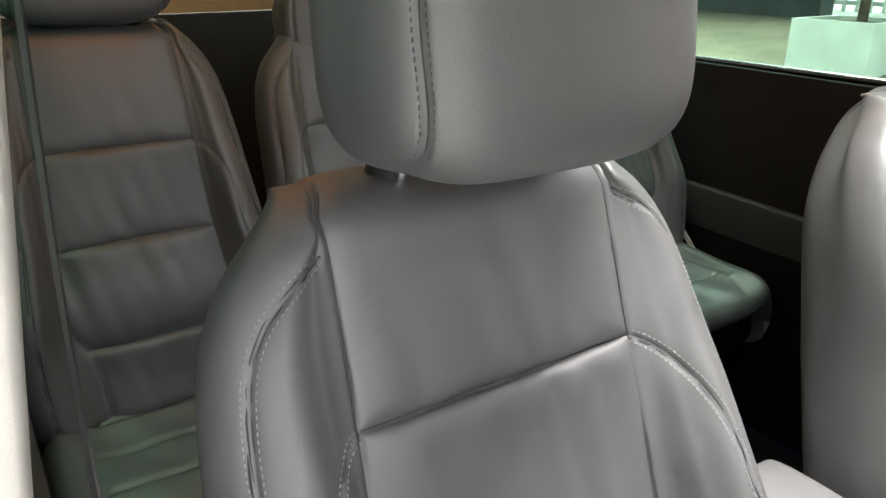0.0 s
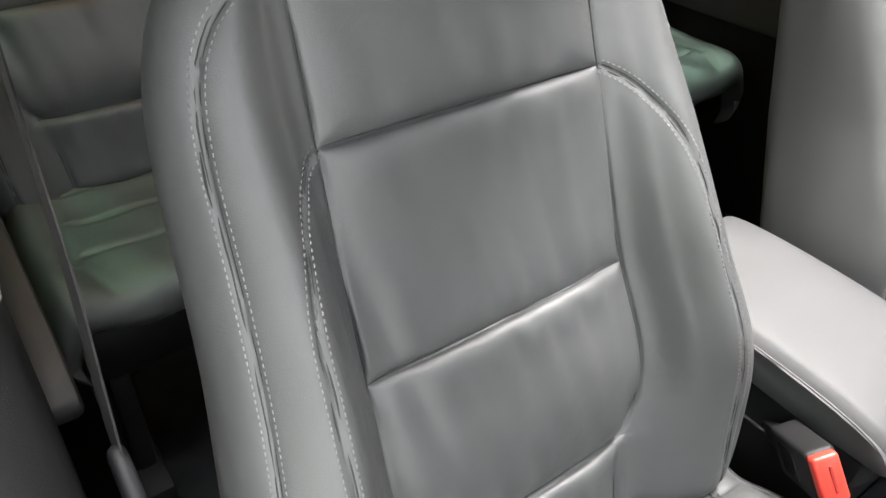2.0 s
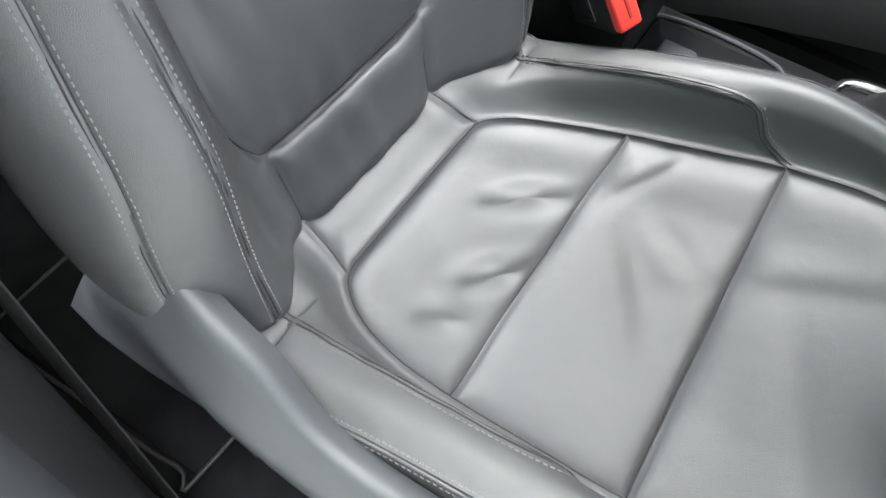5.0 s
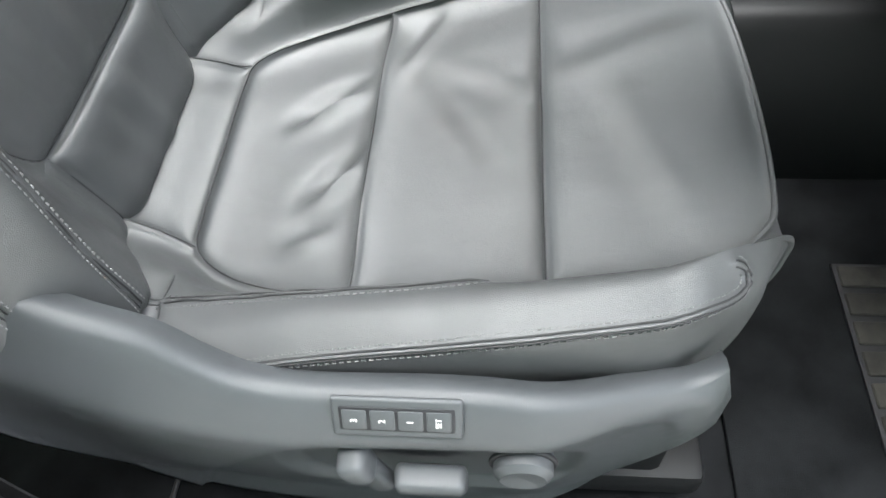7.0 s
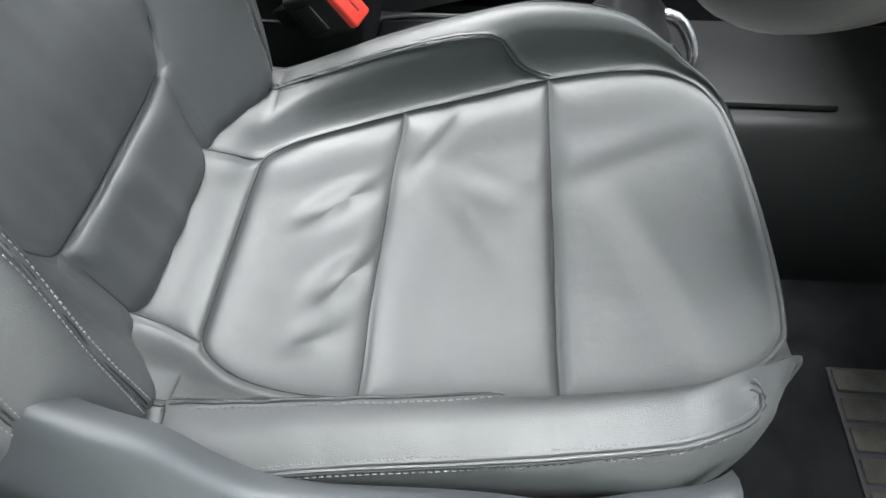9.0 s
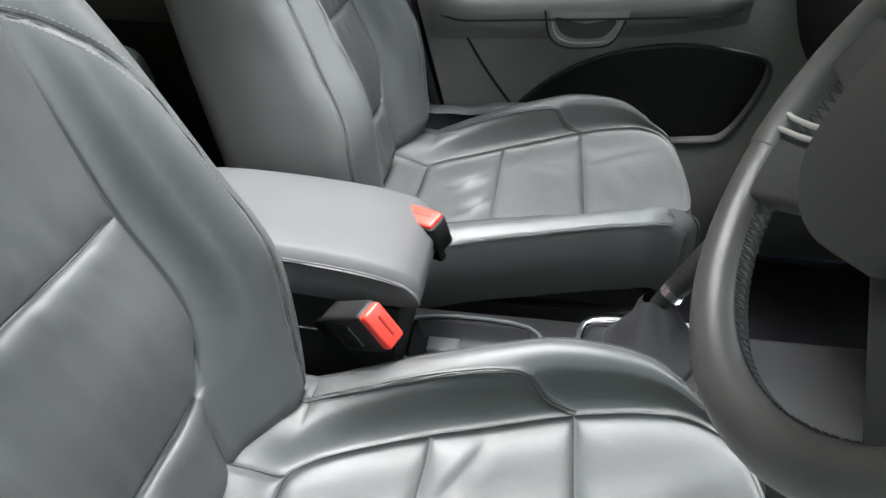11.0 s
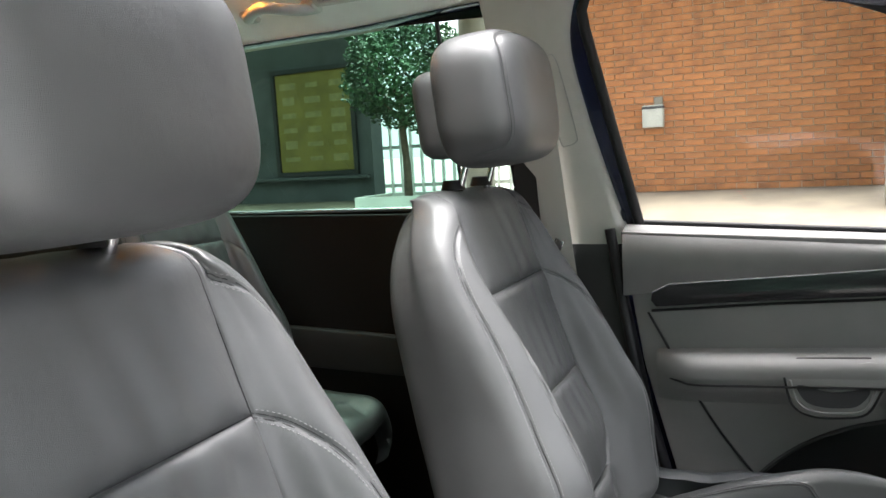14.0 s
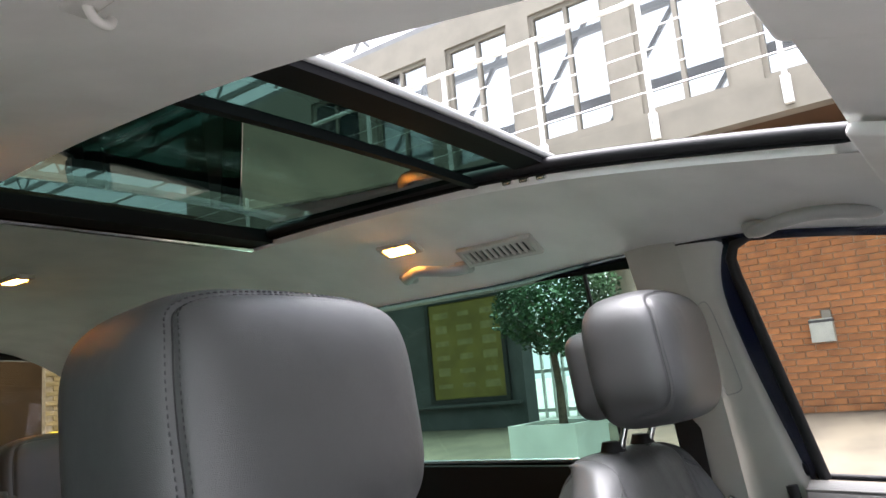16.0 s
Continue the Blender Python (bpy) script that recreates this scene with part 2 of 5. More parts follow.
def strip(pts, width, thick, across, bm=None):
    """A flat band (belt, piping) along points; across: the direction of its width."""
    b = bmesh.new()
    p = [Vector(q) for q in pts]
    w = Vector(across).normalized()
    rings = []
    for i in range(len(p)):
        t = (p[min(i + 1, len(p) - 1)] - p[max(i - 1, 0)]).normalized()
        nrm = t.cross(w).normalized()
        ww = nrm.cross(t).normalized()
        rings.append([b.verts.new(p[i] + ww * (sx * width / 2) + nrm * (sn * thick / 2)) for sx, sn in ((-1, -1), (1, -1), (1, 1), (-1, 1))])
    for a, c in zip(rings, rings[1:]):
        for k in range(4):
            b.faces.new((a[k], a[(k + 1) % 4], c[(k + 1) % 4], c[k]))
    b.faces.new(rings[0][::-1])
    b.faces.new(rings[-1])
    return join(bm, b)


def sheet(P, thick=0.0):
    """Vertices and faces of a grid of points, with a second skin thick behind it."""
    n, m = P.shape[:2]
    idx = np.arange(n * m).reshape(n, m)
    f = np.stack([idx[:-1, :-1], idx[1:, :-1], idx[1:, 1:], idx[:-1, 1:]], -1).reshape(-1, 4)
    return P.reshape(-1, 3), f


def smoothstep(a, b, x):
    t = np.clip((x - a) / (b - a), 0, 1)
    return t * t * (3 - 2 * t)


def table(keys, x):
    """A smooth value from rows of (x, value)."""
    k = np.array(keys, float)
    return np.interp(x, k[:, 0], k[:, 1])


def soft(keys, x, r=0.02):
    return sum(table(keys, x + d) * w for d, w in ((-2 * r, 1), (-r, 2), (0, 3), (r, 2), (2 * r, 1))) / 9


# ---- padded leather ----
class Pad:
    """A padded surface: sections of control points, laid along a spine; seams pull it in, the fields between them swell."""

    def __init__(self, section, place, ks, ss):
        self.section, self.place, self.ks, self.ss = section, place, ks, ss

    def cross(self, s, n=24):
        c = self.section(s)
        return spline(c, n)

    def point(self, k, s):
        """k: place along the half section, in control points; minus: the other half."""
        c = self.cross(s)
        x = np.arange(len(c)) / 24
        a, h = np.interp(abs(k), x, c[:, 0]), np.interp(abs(k), x, c[:, 1])
        return self.place(a * (1 if k >= 0 else -1), s, h)

    def at(self, u, s, top=5.0):
        """The surface point at a distance u from the middle line, on the front."""
        c = self.cross(s)
        x = np.arange(len(c)) / 24
        m = x <= top
        k = np.interp(abs(u), c[m, 0], x[m])
        return self.point(k * (1 if u >= 0 else -1), s)

    def k_of(self, u, s, top=5.0):
        c = self.cross(s)
        x = np.arange(len(c)) / 24
        m = x <= top
        return float(np.interp(abs(u), c[m, 0], x[m])) * (1 if u >= 0 else -1)

    def grid(self):
        P = np.zeros((len(self.ss), len(self.ks), 3))
        x = None
        for i, s in enumerate(self.ss):
            c = self.cross(s)
            x = np.arange(len(c)) / 24
            a, h = np.interp(np.abs(self.ks), x, c[:, 0]), np.interp(np.abs(self.ks), x, c[:, 1])
            P[i] = self.place(a * np.where(self.ks >= 0, 1, -1), s, h)
        return P


def normals(P):
    du, dv = np.gradient(P, axis=1), np.gradient(P, axis=0)
    n = np.cross(du, dv)
    return n / np.maximum(np.linalg.norm(n, axis=2, keepdims=True), 1e-9)


def to_line(P, line):
    """Distance of points to a polyline."""
    Q = P.reshape(-1, 3)
    best = np.full(len(Q), 9.0)
    a, b = line[:-1], line[1:]
    for p, q in zip(a, b):
        d = q - p
        t = np.clip((Q - p) @ d / max(d @ d, 1e-12), 0, 1)
        best = np.minimum(best, np.linalg.norm(Q - p - t[:, None] * d, axis=1))
    return best.reshape(P.shape[:2])


def stitches(name, lines, parent, mat, long=0.0034, gap=0.0054, thick=0.0011):
    """A row of thread stitches along each line."""
    v, f = [], []
    for line, nrm in lines:
        d = np.linalg.norm(np.diff(line, axis=0), axis=1)
        L = np.concatenate([[0], np.cumsum(d)])
        for s in np.arange(0.002, L[-1] - long, gap):
            p = np.array([np.interp(s, L, line[:, i]) for i in range(3)])
            q = np.array([np.interp(s + long, L, line[:, i]) for i in range(3)])
            n = np.array([np.interp(s, L, nrm[:, i]) for i in range(3)])
            if not .7 * long < np.linalg.norm(q - p) < 1.3 * long:
                continue
            t = (q - p) / max(np.linalg.norm(q - p), 1e-9)
            w = np.cross(t, n) * thick / 2
            o = len(v)
            lo, hi = -0.0004 * n, thick * 0.7 * n
            v += [p + lo - w, p + lo + w, q + lo + w, q + lo - w, p * 0.8 + q * 0.2 + hi - w * 0.6, p * 0.8 + q * 0.2 + hi + w * 0.6,
                  p * 0.2 + q * 0.8 + hi + w * 0.6, p * 0.2 + q * 0.8 + hi - w * 0.6]
            f += [[o + i for i in c] for c in ((4, 5, 6, 7), (0, 1, 5, 4), (1, 2, 6, 5), (2, 3, 7, 6), (3, 0, 4, 7))]
    if v:
        return tagged(make(name, v, f, mat, parent, smooth=False), kind="stuff")


def near(P, N, line, shift):
    """A line moved sideways over the surface by shift, with its normals."""
    Q, M = P.reshape(-1, 3), N.reshape(-1, 3)
    keep = np.all((Q > line.min(0) - .025) & (Q < line.max(0) + .025), axis=1)
    Q, M = Q[keep], M[keep]
    out, nn = [], []
    for i, p in enumerate(line):
        j = int(np.argmin(((Q - p) ** 2).sum(1)))
        n = M[j]
        t = line[min(i + 1, len(line) - 1)] - line[max(i - 1, 0)]
        side = np.cross(t / max(np.linalg.norm(t), 1e-9), n)
        p2 = p + side * shift
        j2 = int(np.argmin(((Q - p2) ** 2).sum(1)))
        n2 = M[j2]
        p2 = p2 - n2 * ((p2 - Q[j2]) @ n2)
        out.append(p2)
        nn.append(n2)
    return np.array(out), np.array(nn)


def seam_lines(name, P, N, lines, parent, r=.0007, lift=.0002, mat=None, taper=0):
    """Dark sewn gaps in the grooves, one mesh a seam."""
    for line in lines:
        Q, M = P.reshape(-1, 3), N.reshape(-1, 3)
        keep = np.all((Q > line.min(0) - .025) & (Q < line.max(0) + .025), axis=1)
        Q, M = Q[keep], M[keep]
        nn, hh = [], []
        for p in line:
            d = Q - p
            n = M[int(np.argmin((d ** 2).sum(1)))]
            h = d @ n
            flat = np.sqrt(np.maximum((d ** 2).sum(1) - h * h, 0))
            flat = np.where(np.abs(h) > .03, 1, flat)
            near_by = np.argsort(flat)[:6]
            hh.append(h[near_by].min())
            nn.append(n)
        hh, nn = np.array(hh), np.array(nn)
        for _ in range(14):
            hh[1:-1] = (hh[:-2] + 2 * hh[1:-1] + hh[2:]) / 4
            nn[1:-1] = (nn[:-2] + 2 * nn[1:-1] + nn[2:]) / 4
        m = len(line)
        rad = [r * min(1, (min(i, m - 1 - i) + .3) / taper) if taper else r for i in range(m)]
        part(name, tube(line + nn * (hh + lift)[:, None], rad, 6), mat or SEAM, parent, smooth=60)


def upholster(P, seams, swell=0.004, reach=0.03, rise=0.0):
    """Pulls a padded grid in along its seams. seams: (line, depth, width)."""
    N = normals(P)
    far = np.full(P.shape[:2], 9.0)
    dent = np.zeros(P.shape[:2])
    for line, depth, width in seams:
        d = to_line(P, line)
        far = np.minimum(far, d * (0.004 / max(depth, 0.0008)) ** 0.5 if depth < 0.004 else d)
        dent = np.maximum(dent, depth * np.exp(-(d / width) ** 2))
    h = (swell + rise) * (1 - np.exp(-far / reach)) - dent
    return P + N * h[..., None], N


def split(P, region, names, mat, parent, labels, group=""):
    """One mesh for each field of a padded grid."""
    n, m = P.shape[:2]
    idx = np.arange(n * m).reshape(n, m)
    f = np.stack([idx[:-1, :-1], idx[:-1, 1:], idx[1:, 1:], idx[1:, :-1]], -1)
    made = {}
    for i, nm in names.items():
        q = f[region == i]
        if not len(q):
            continue
        used, inv = np.unique(q, return_inverse=True)
        made[i] = make(nm, P.reshape(-1, 3)[used], inv.reshape(-1, 4), mat[i] if isinstance(mat, dict) else mat, parent, labels.get(i, ""))
    return made


# ---- front seats ----
FLOOR = 0.42
RECLINE = Vector((0, 0.310, 0.951)), Vector((0, -0.951, 0.310))


def wave(x, seed, lo, hi, n=7):
    """A smooth uneven wave, about -1 to 1."""
    r = np.random.RandomState(seed)
    return sum(np.sin(x * f + p) for f, p in zip(r.uniform(lo, hi, n), r.uniform(0, 6.28, n))) / n ** 0.5


def denser(v, at, steps):
    extra = [a + s * d for a in at for d in (0, *steps) for s in (1, -1)]
    extra = np.unique(np.round(extra, 5))
    gap = .45 * min(steps)
    v = v[[np.abs(extra - x).min() > gap or i in (0, len(v) - 1) for i, x in enumerate(v)]]
    return np.unique(np.concatenate([v, extra]))


def backrest(parent, base, width=1.0, tall=1.0, seams_at=(0.465, 0.272, 0.08), fine=1.0, bolster=1.0, mid=0.14, thin=1.0, group=""):
    """A leather backrest with raised side bolsters. base: the foot of its middle line."""
    along, out = (np.array(v) for v in RECLINE)
    base = np.array(base)
    W = [(-0.06, .22), (-0.02, .255), (.05, .276), (.12, .28), (.2, .270), (.3, .256), (.4, .248), (.47, .242), (.54, .232), (.58, .217), (.61, .196), (.63, .173), (.65, .14)]
    B = [(-.06, .035), (0, .055), (.1, .070), (.2, .075), (.3, .070), (.4, .048), (.47, .026), (.54, .012), (.6, .003), (.66, 0)]
    C = [(-.06, .85), (0, .87), (.08, .92), (.14, 1.07), (.20, 1.08), (.27, 1.04), (.46, 1.0), (.66, .98)]

    def where(q):
        if q > .60:
            a = min((q - .60) / .05, 1) * math.pi / 2
            return .60 + .05 * math.sin(a), math.cos(a)
        if q < 0:
            a = min(-q / .05, 1) * math.pi / 2
            return -.05 * math.sin(a), math.cos(a)
        return q, 1.0

    def section(q):
        s, k = where(q)
        w, b, uc = soft(W, s) * width, soft(B, s) * bolster, soft(C, s) * mid
        uc = min(uc, w * 0.78)
        hb = table([(0, -.165), (.3, -.158), (.6, -.132)], s) * thin
        ur = max(w - .036 - .3 * b, uc + .012)
        fall = .018 + .26 * b
        c = [(0, .001), (uc * .5, .001), (uc, 0), (uc + (ur - uc) * .5, b * .62), (ur, b + .004), (w - .006, b - fall), (w + .001, b - fall - .042),
             (w - .012, hb * .55), (w - .046, hb * .98), (w * .4, hb - .008), (0, hb - .008)]
        lum = .013 * math.exp(-((s - .17) / .075) ** 2)
        # the shoulder rounds away towards the back
        tb = .045 * min(max((s - .46) / .16, 0), 1) ** 2
        c = [(u - tb * {6: .3, 7: .8, 8: 1.2}.get(i, 0), h) for i, (u, h) in enumerate(c)]
        return [(u, hb / 2 + (h + (lum if i < 6 else 0) - hb / 2) * k) for i, (u, h) in enumerate(c)]

    def place(u, q, h):
        u, h = np.asarray(u, float), np.asarray(h, float)
        return base + u[..., None] * np.array((1.0, 0, 0)) + along * where(q)[0] * tall + h[..., None] * out

    ks = np.concatenate([np.linspace(0, 5, int(92 * fine)), np.linspace(5.1, 10, int(26 * fine))])
    ks = np.concatenate([-ks[:0:-1], ks])
    ss = np.concatenate([np.linspace(-.05, 0, 9)[:-1], np.linspace(0, .60, int(190 * fine)), np.linspace(.60, .65, 14)[1:]])
    if fine >= 1:
        ks = denser(ks, [s * k for s in (1, -1) for k in (2.0, 4.75)], (.02, .045, .08, .125))
        ss = denser(ss, seams_at, (.0012, .0028, .005, .008))
    pad = Pad(section, place, ks, ss)
    P = pad.grid()
    K, S = np.meshgrid(ks, ss)
    U = P[..., 0] - base[0]
    top = seams_at[0]
    cen = np.abs(K) < 2.0
    # folds in the hide beside the cross seams
    N = normals(P)
    fold = np.zeros(P.shape[:2])
    for i, s in enumerate(seams_at):
        d = np.abs(S - s)
        fold += .0030 * np.exp(-d / .07) * wave(U + .2 * S, 3 + i, 40, 170, 9) * cen * (1 - np.exp(-(d / .018) ** 2))
        # the field below a seam swells into a roll, the field above dips towards it
        edge = np.exp(-(np.abs(K) / 1.75) ** 6)
        below, above = np.where(S < s, s - S, 0), np.where(S >= s, S - s, 9)
        fold += (.0092 * (1 - np.exp(-below / .006)) * np.exp(-below / .042) - .004 * np.exp(-above / .028) - .004 * np.where(S < s, np.exp(-below / .003), 0)) * edge
    fold += .0016 * wave(U * .5 + S, 11, 6, 24) * np.exp(-((np.abs(K) - 1) / 1.4) ** 2)
    P = P + N * fold[..., None]
    lines = []
    for sg in (1, -1):
        mid_line = np.array([pad.point(sg * 2.0, s) for s in np.linspace(seams_at[-1] + .03, .555, 60)])
        lines.append((mid_line, .003, .0020))
        lines.append((np.array([pad.point(sg * 2.0, s) for s in np.linspace(.555, .63, 16)]), .0018, .0022))
    for s in seams_at[:-1]:
        lines.append((np.array([pad.point(k, s) for k in np.linspace(-2, 2, 61)]), .0018, .0025))
    s0 = seams_at[-1]
    uk = pad.k_of(mid * .86, s0)
    low = [pad.point(-2, s0 + .045), pad.point(-1.93, s0 + .022), pad.point(-uk * .98, s0 + .003), *[pad.point(k, s0) for k in np.linspace(-uk * .85, uk * .85, 15)],
           pad.point(uk * .98, s0 + .003), pad.point(1.93, s0 + .022), pad.point(2, s0 + .045)]
    lines.append((spline(low, 4), .004, .003))
    for sg in (1, -1):
        lines.append((np.array([pad.point(sg * 1.72, s) for s in np.linspace(s0, -.02, 12)]), .003, .0028))
    sewn = []
    for sg in (1, -1):
        inner = [(mid, top), (mid + .020 * width, top - .014), (mid + .041 * width, top - .05), (mid + .056 * width, top - .105), (.202 * width, top - .165),
                 (.210 * width, .2), (.213 * width, .1), (.208 * width, 0), (.20 * width, -.03)]
        q = spline([(u, s) for u, s in inner], 8)
        sewn.append(np.array([pad.at(sg * u, s) for u, s in q]))
        rim = spline([(4.85, -.02), (4.82, .15), (4.75, .30), (4.66, .42), (4.62, .49), (4.52, .535), (4.25, .566), (3.8, .583), (3.2, .593), (2.7, .598), (2.3, .600)], 9)
        sewn.append(np.array([pad.point(sg * k, s) for k, s in rim]))
    P, N = upholster(P, lines + [(l, .0018, .002) for l in sewn], swell=.0024, reach=.011, rise=.0045 * np.exp(-(np.abs(K) / 2) ** 8))
    # fields
    kc, sc = (K[:-1, :-1] + K[1:, 1:]) / 2, (S[:-1, :-1] + S[1:, 1:]) / 2
    uc = np.abs((U[:-1, :-1] + U[1:, 1:]) / 2)
    region = np.where(np.abs(kc) > np.interp(sc, [0, .15, .30, .42, .5], [4.85, 4.82, 4.75, 4.62, 4.5]), 1, np.where(kc < 0, 2, 3))
    ctr = np.abs(kc) < 2
    bounds = list(seams_at)
    region = np.where(ctr & (sc >= bounds[0]), 4, region)
    for i, (a, b) in enumerate(zip(bounds, bounds[1:])):
        region = np.where(ctr & (sc < a) & (sc >= b), 5 + i, region)
    region = np.where(ctr & (sc < bounds[-1]), 5 + len(bounds), region)
    inset = np.interp(sc, [-.05, 0, .1, .2, top - .165, top - .105, top - .05, top - .014, top], [.198 * width, .208 * width, .213 * width, .210 * width, .202 * width, mid + .056 * width, mid + .041 * width, mid + .020 * width, mid])
    region = np.where((region < 4) & (region > 1) & (sc < top) & (uc < inset), region + 8, region)
    body = new("backrest")
    body.parent = parent
    names = {1: "back_shell", 2: "side_bolster", 3: "side_bolster", 4: "upper_panel", 10: "bolster_inlay", 11: "bolster_inlay"}
    names.update({5 + i: "cross_panel" for i in range(len(bounds) - 1)})
    names[5 + len(bounds)] = "base_panel"
    split(P, region, names, LEATHER, body, {})
    rows = []
    for l in sewn:
        rows += [near(P, N, l[:-3:2], s) for s in (.0055, -.0055)]
    seam_lines("seam", P, N, [l for l, _, _ in lines], body)
    seam_lines("sewn_seam", P, N, [near(P, N, l[::2], s)[0] for l in sewn for s in (.0021, -.0021)], body, .0008, .0007)
    if fine >= 1:
        stitches("stitching", rows, body, THREAD)
    return body, pad


SPINE = [(.45, .775, .235, .0, .108), (.41, .776, .25, .012, .112), (.365, .764, .257, .026, .118), (.33, .749, .259, .038, .127), (.29, .749, .260, .050, .152),
         (.24, .757, .259, .062, .168), (.18, .772, .257, .071, .178), (.10, .793, .256, .076, .185), (.03, .812, .254, .074, .19), (-.05, .828, .243, .053, .187),
         (-.10, .832, .213, .020, .170), (-.128, .828, .192, .007, .152), (-.147, .812, .175, .002, .138), (-.157, .785, .165, 0, .129), (-.154, .735, .161, 0, .126), (-.130, .68, .155, 0, .12)]
# the bolster on the door side is worn lower
WORN = [(-.13, 1.0), (-.10, 1.05), (-.05, .66), (.03, .57), (.10, .63), (.18, .76), (.24, .90), (.29, 1.05), (.33, 1.2), (.45, 1.2)]


def cushion(parent, shift=(0, 0, 0), width=1.0, fine=1.0, bolster=1.0, dents=True):
    """A leather seat cushion with three fields, raised sides and a piped front edge."""
    rows = [(y + shift[1], z - FLOOR + shift[2], w * width, b * bolster, c * width) for y, z, w, b, c in SPINE]
    dense = spline(rows, 40)
    ys = dense[:, 0]
    J = np.arange(len(dense)) / 40
    tang = np.gradient(dense[:, :2], axis=0)
    tang /= np.linalg.norm(tang, axis=1)[:, None]

    def get(j):
        return [float(np.interp(j, J, dense[:, i])) for i in range(5)]

    def section(j):
        y, z, w, b, uc = get(j)
        ur = max(w - .031, uc + .008)
        d = 1 - .65 * float(smoothstep(11, 12.5, j))
        return [(0, .003), (uc * .5, .0025), (uc, 0), (uc + (ur - uc) * .42, b * .78), (ur, b), (w - .003, b - .018), (w + .001, b - .018 - .027 * d), (w - .003, b - .018 - .07 * d), (w - .014, b - .018 - .125 * d)]

    def place(u, j, h):
        y, z, w, b = get(j)[:4]
        t = np.array([np.interp(j, J, tang[:, 0]), np.interp(j, J, tang[:, 1])])
        t /= np.linalg.norm(t)
        n = np.array((t[1], -t[0]))
        u, h = np.asarray(u, float), np.asarray(h, float)
        # the flank hangs straight down from the sewn edge
        hang = np.where(np.abs(u) > w - .030, np.minimum(0, h - (b - .018)), 0)
        f = float(smoothstep(11, 12, j))
        worn = table(WORN, y - shift[1]) if j < 12 else 1.0
        top = (h - hang) * (1 + (worn - 1) * smoothstep(.08, .17, -u))
        return np.stack([u + shift[0], y + n[0] * (top + f * hang), z + n[1] * (top + f * hang) + (1 - f) * hang], -1)

    def j_of(y):
        front = np.argmin(ys)
        return float(np.interp(-y, -ys[:front + 1], J[:front + 1]))

    ks = np.concatenate([np.linspace(0, 5, int(92 * fine)), np.linspace(5.1, 8, int(16 * fine))])
    ks = np.concatenate([-ks[:0:-1], ks])
    js = np.linspace(0, 15, int(230 * fine))
    if fine >= 1:
        ks = denser(ks, [s * k for s in (1, -1) for k in (2.0, 5.0)], (.02, .045, .08, .125))
        js = denser(js, [j_of(y + shift[1]) for y in (.33, .182, .03)], (.018, .04, .07, .11))
    pad = Pad(section, place, ks, js)
    P = pad.grid()
    K, Jg = np.meshgrid(ks, js)
    Y = np.interp(Jg, J, ys) - shift[1]
    U = P[..., 0] - shift[0]
    N = normals(P)
    cen = np.exp(-(np.abs(K) / 2.1) ** 6)
    fold = .0010 * wave(Y * .9 + U * .35, 21, 8, 34) * cen
    fold += .0008 * wave(Y - .5 * U, 23, 40, 110) * np.exp(-np.abs(Y - .19) / .05) * cen
    cen2 = np.exp(-(np.abs(K) / 1.75) ** 6)
    for y in (.182, .03):
        back_of, front_of = np.where(Y > y, Y - y, 0), np.where(Y <= y, y - Y, 9)
        fold += (.0055 * (1 - np.exp(-back_of / .006)) * np.exp(-back_of / .035) - .003 * np.exp(-front_of / .03) - .003 * np.where(Y > y, np.exp(-back_of / .003), 0)) * cen2
    if dents:
        def crease(u, y, a, l, w, h):
            du, dy = U - u, Y - y
            p, q = du * math.cos(a) + dy * math.sin(a), -du * math.sin(a) + dy * math.cos(a)
            return h * np.exp(-(p / l) ** 2) * (q / w) * np.exp(.5 - (q / w) ** 2)
        dent = crease(.056, .236, -.95, .032, .015, .015) + crease(-.042, .216, -.75, .026, .014, .013) + crease(-.105, .235, -1.3, .02, .013, .006)
        dent += crease(.13, .15, -.46, .05, .012, .004) + crease(.0, .11, .5, .09, .02, .003) + crease(.05, .09, .9, .06, .016, .002)
        dent += crease(.075, -.05, -1.15, .1, .024, .004) + crease(-.07, -.04, .3, .09, .02, .0028)
        fold += dent * (1 - np.exp(-((Y - .182) / .013) ** 2)) * (1 - np.exp(-((Y - .03) / .013) ** 2))
    P = P + N * (fold * smoothstep(-.14, -.09, Y))[..., None]
    J0, J1, J2, J3 = j_of(.33 + shift[1]), j_of(.182 + shift[1]), j_of(.03 + shift[1]), j_of(-.06 + shift[1])
    lines = []
    for j, d in ((J1, .002), (J2, .002)):
        lines.append((np.array([pad.point(k, j) for k in np.linspace(-2, 2, 41)]), d, .003))
    back = [pad.point(-2, J0 + .9), pad.point(-2, J0 + .45), pad.point(-1.9, J0 + .12), *[pad.point(k, J0) for k in np.linspace(-1.7, 1.7, 17)], pad.point(1.9, J0 + .12), pad.point(2, J0 + .45), pad.point(2, J0 + .9)]
    lines.append((spline(back, 3), .004, .003))
    for sg in (1, -1):
        lines.append((np.array([pad.point(sg * 2, j) for j in np.linspace(J0 + .8, J3, 60)]), .0035, .0022))
        lines.append((np.array([pad.point(sg * 1.85, j) for j in np.linspace(J0, J0 - 2.2, 14)]), .003, .0028))
    sewn = []
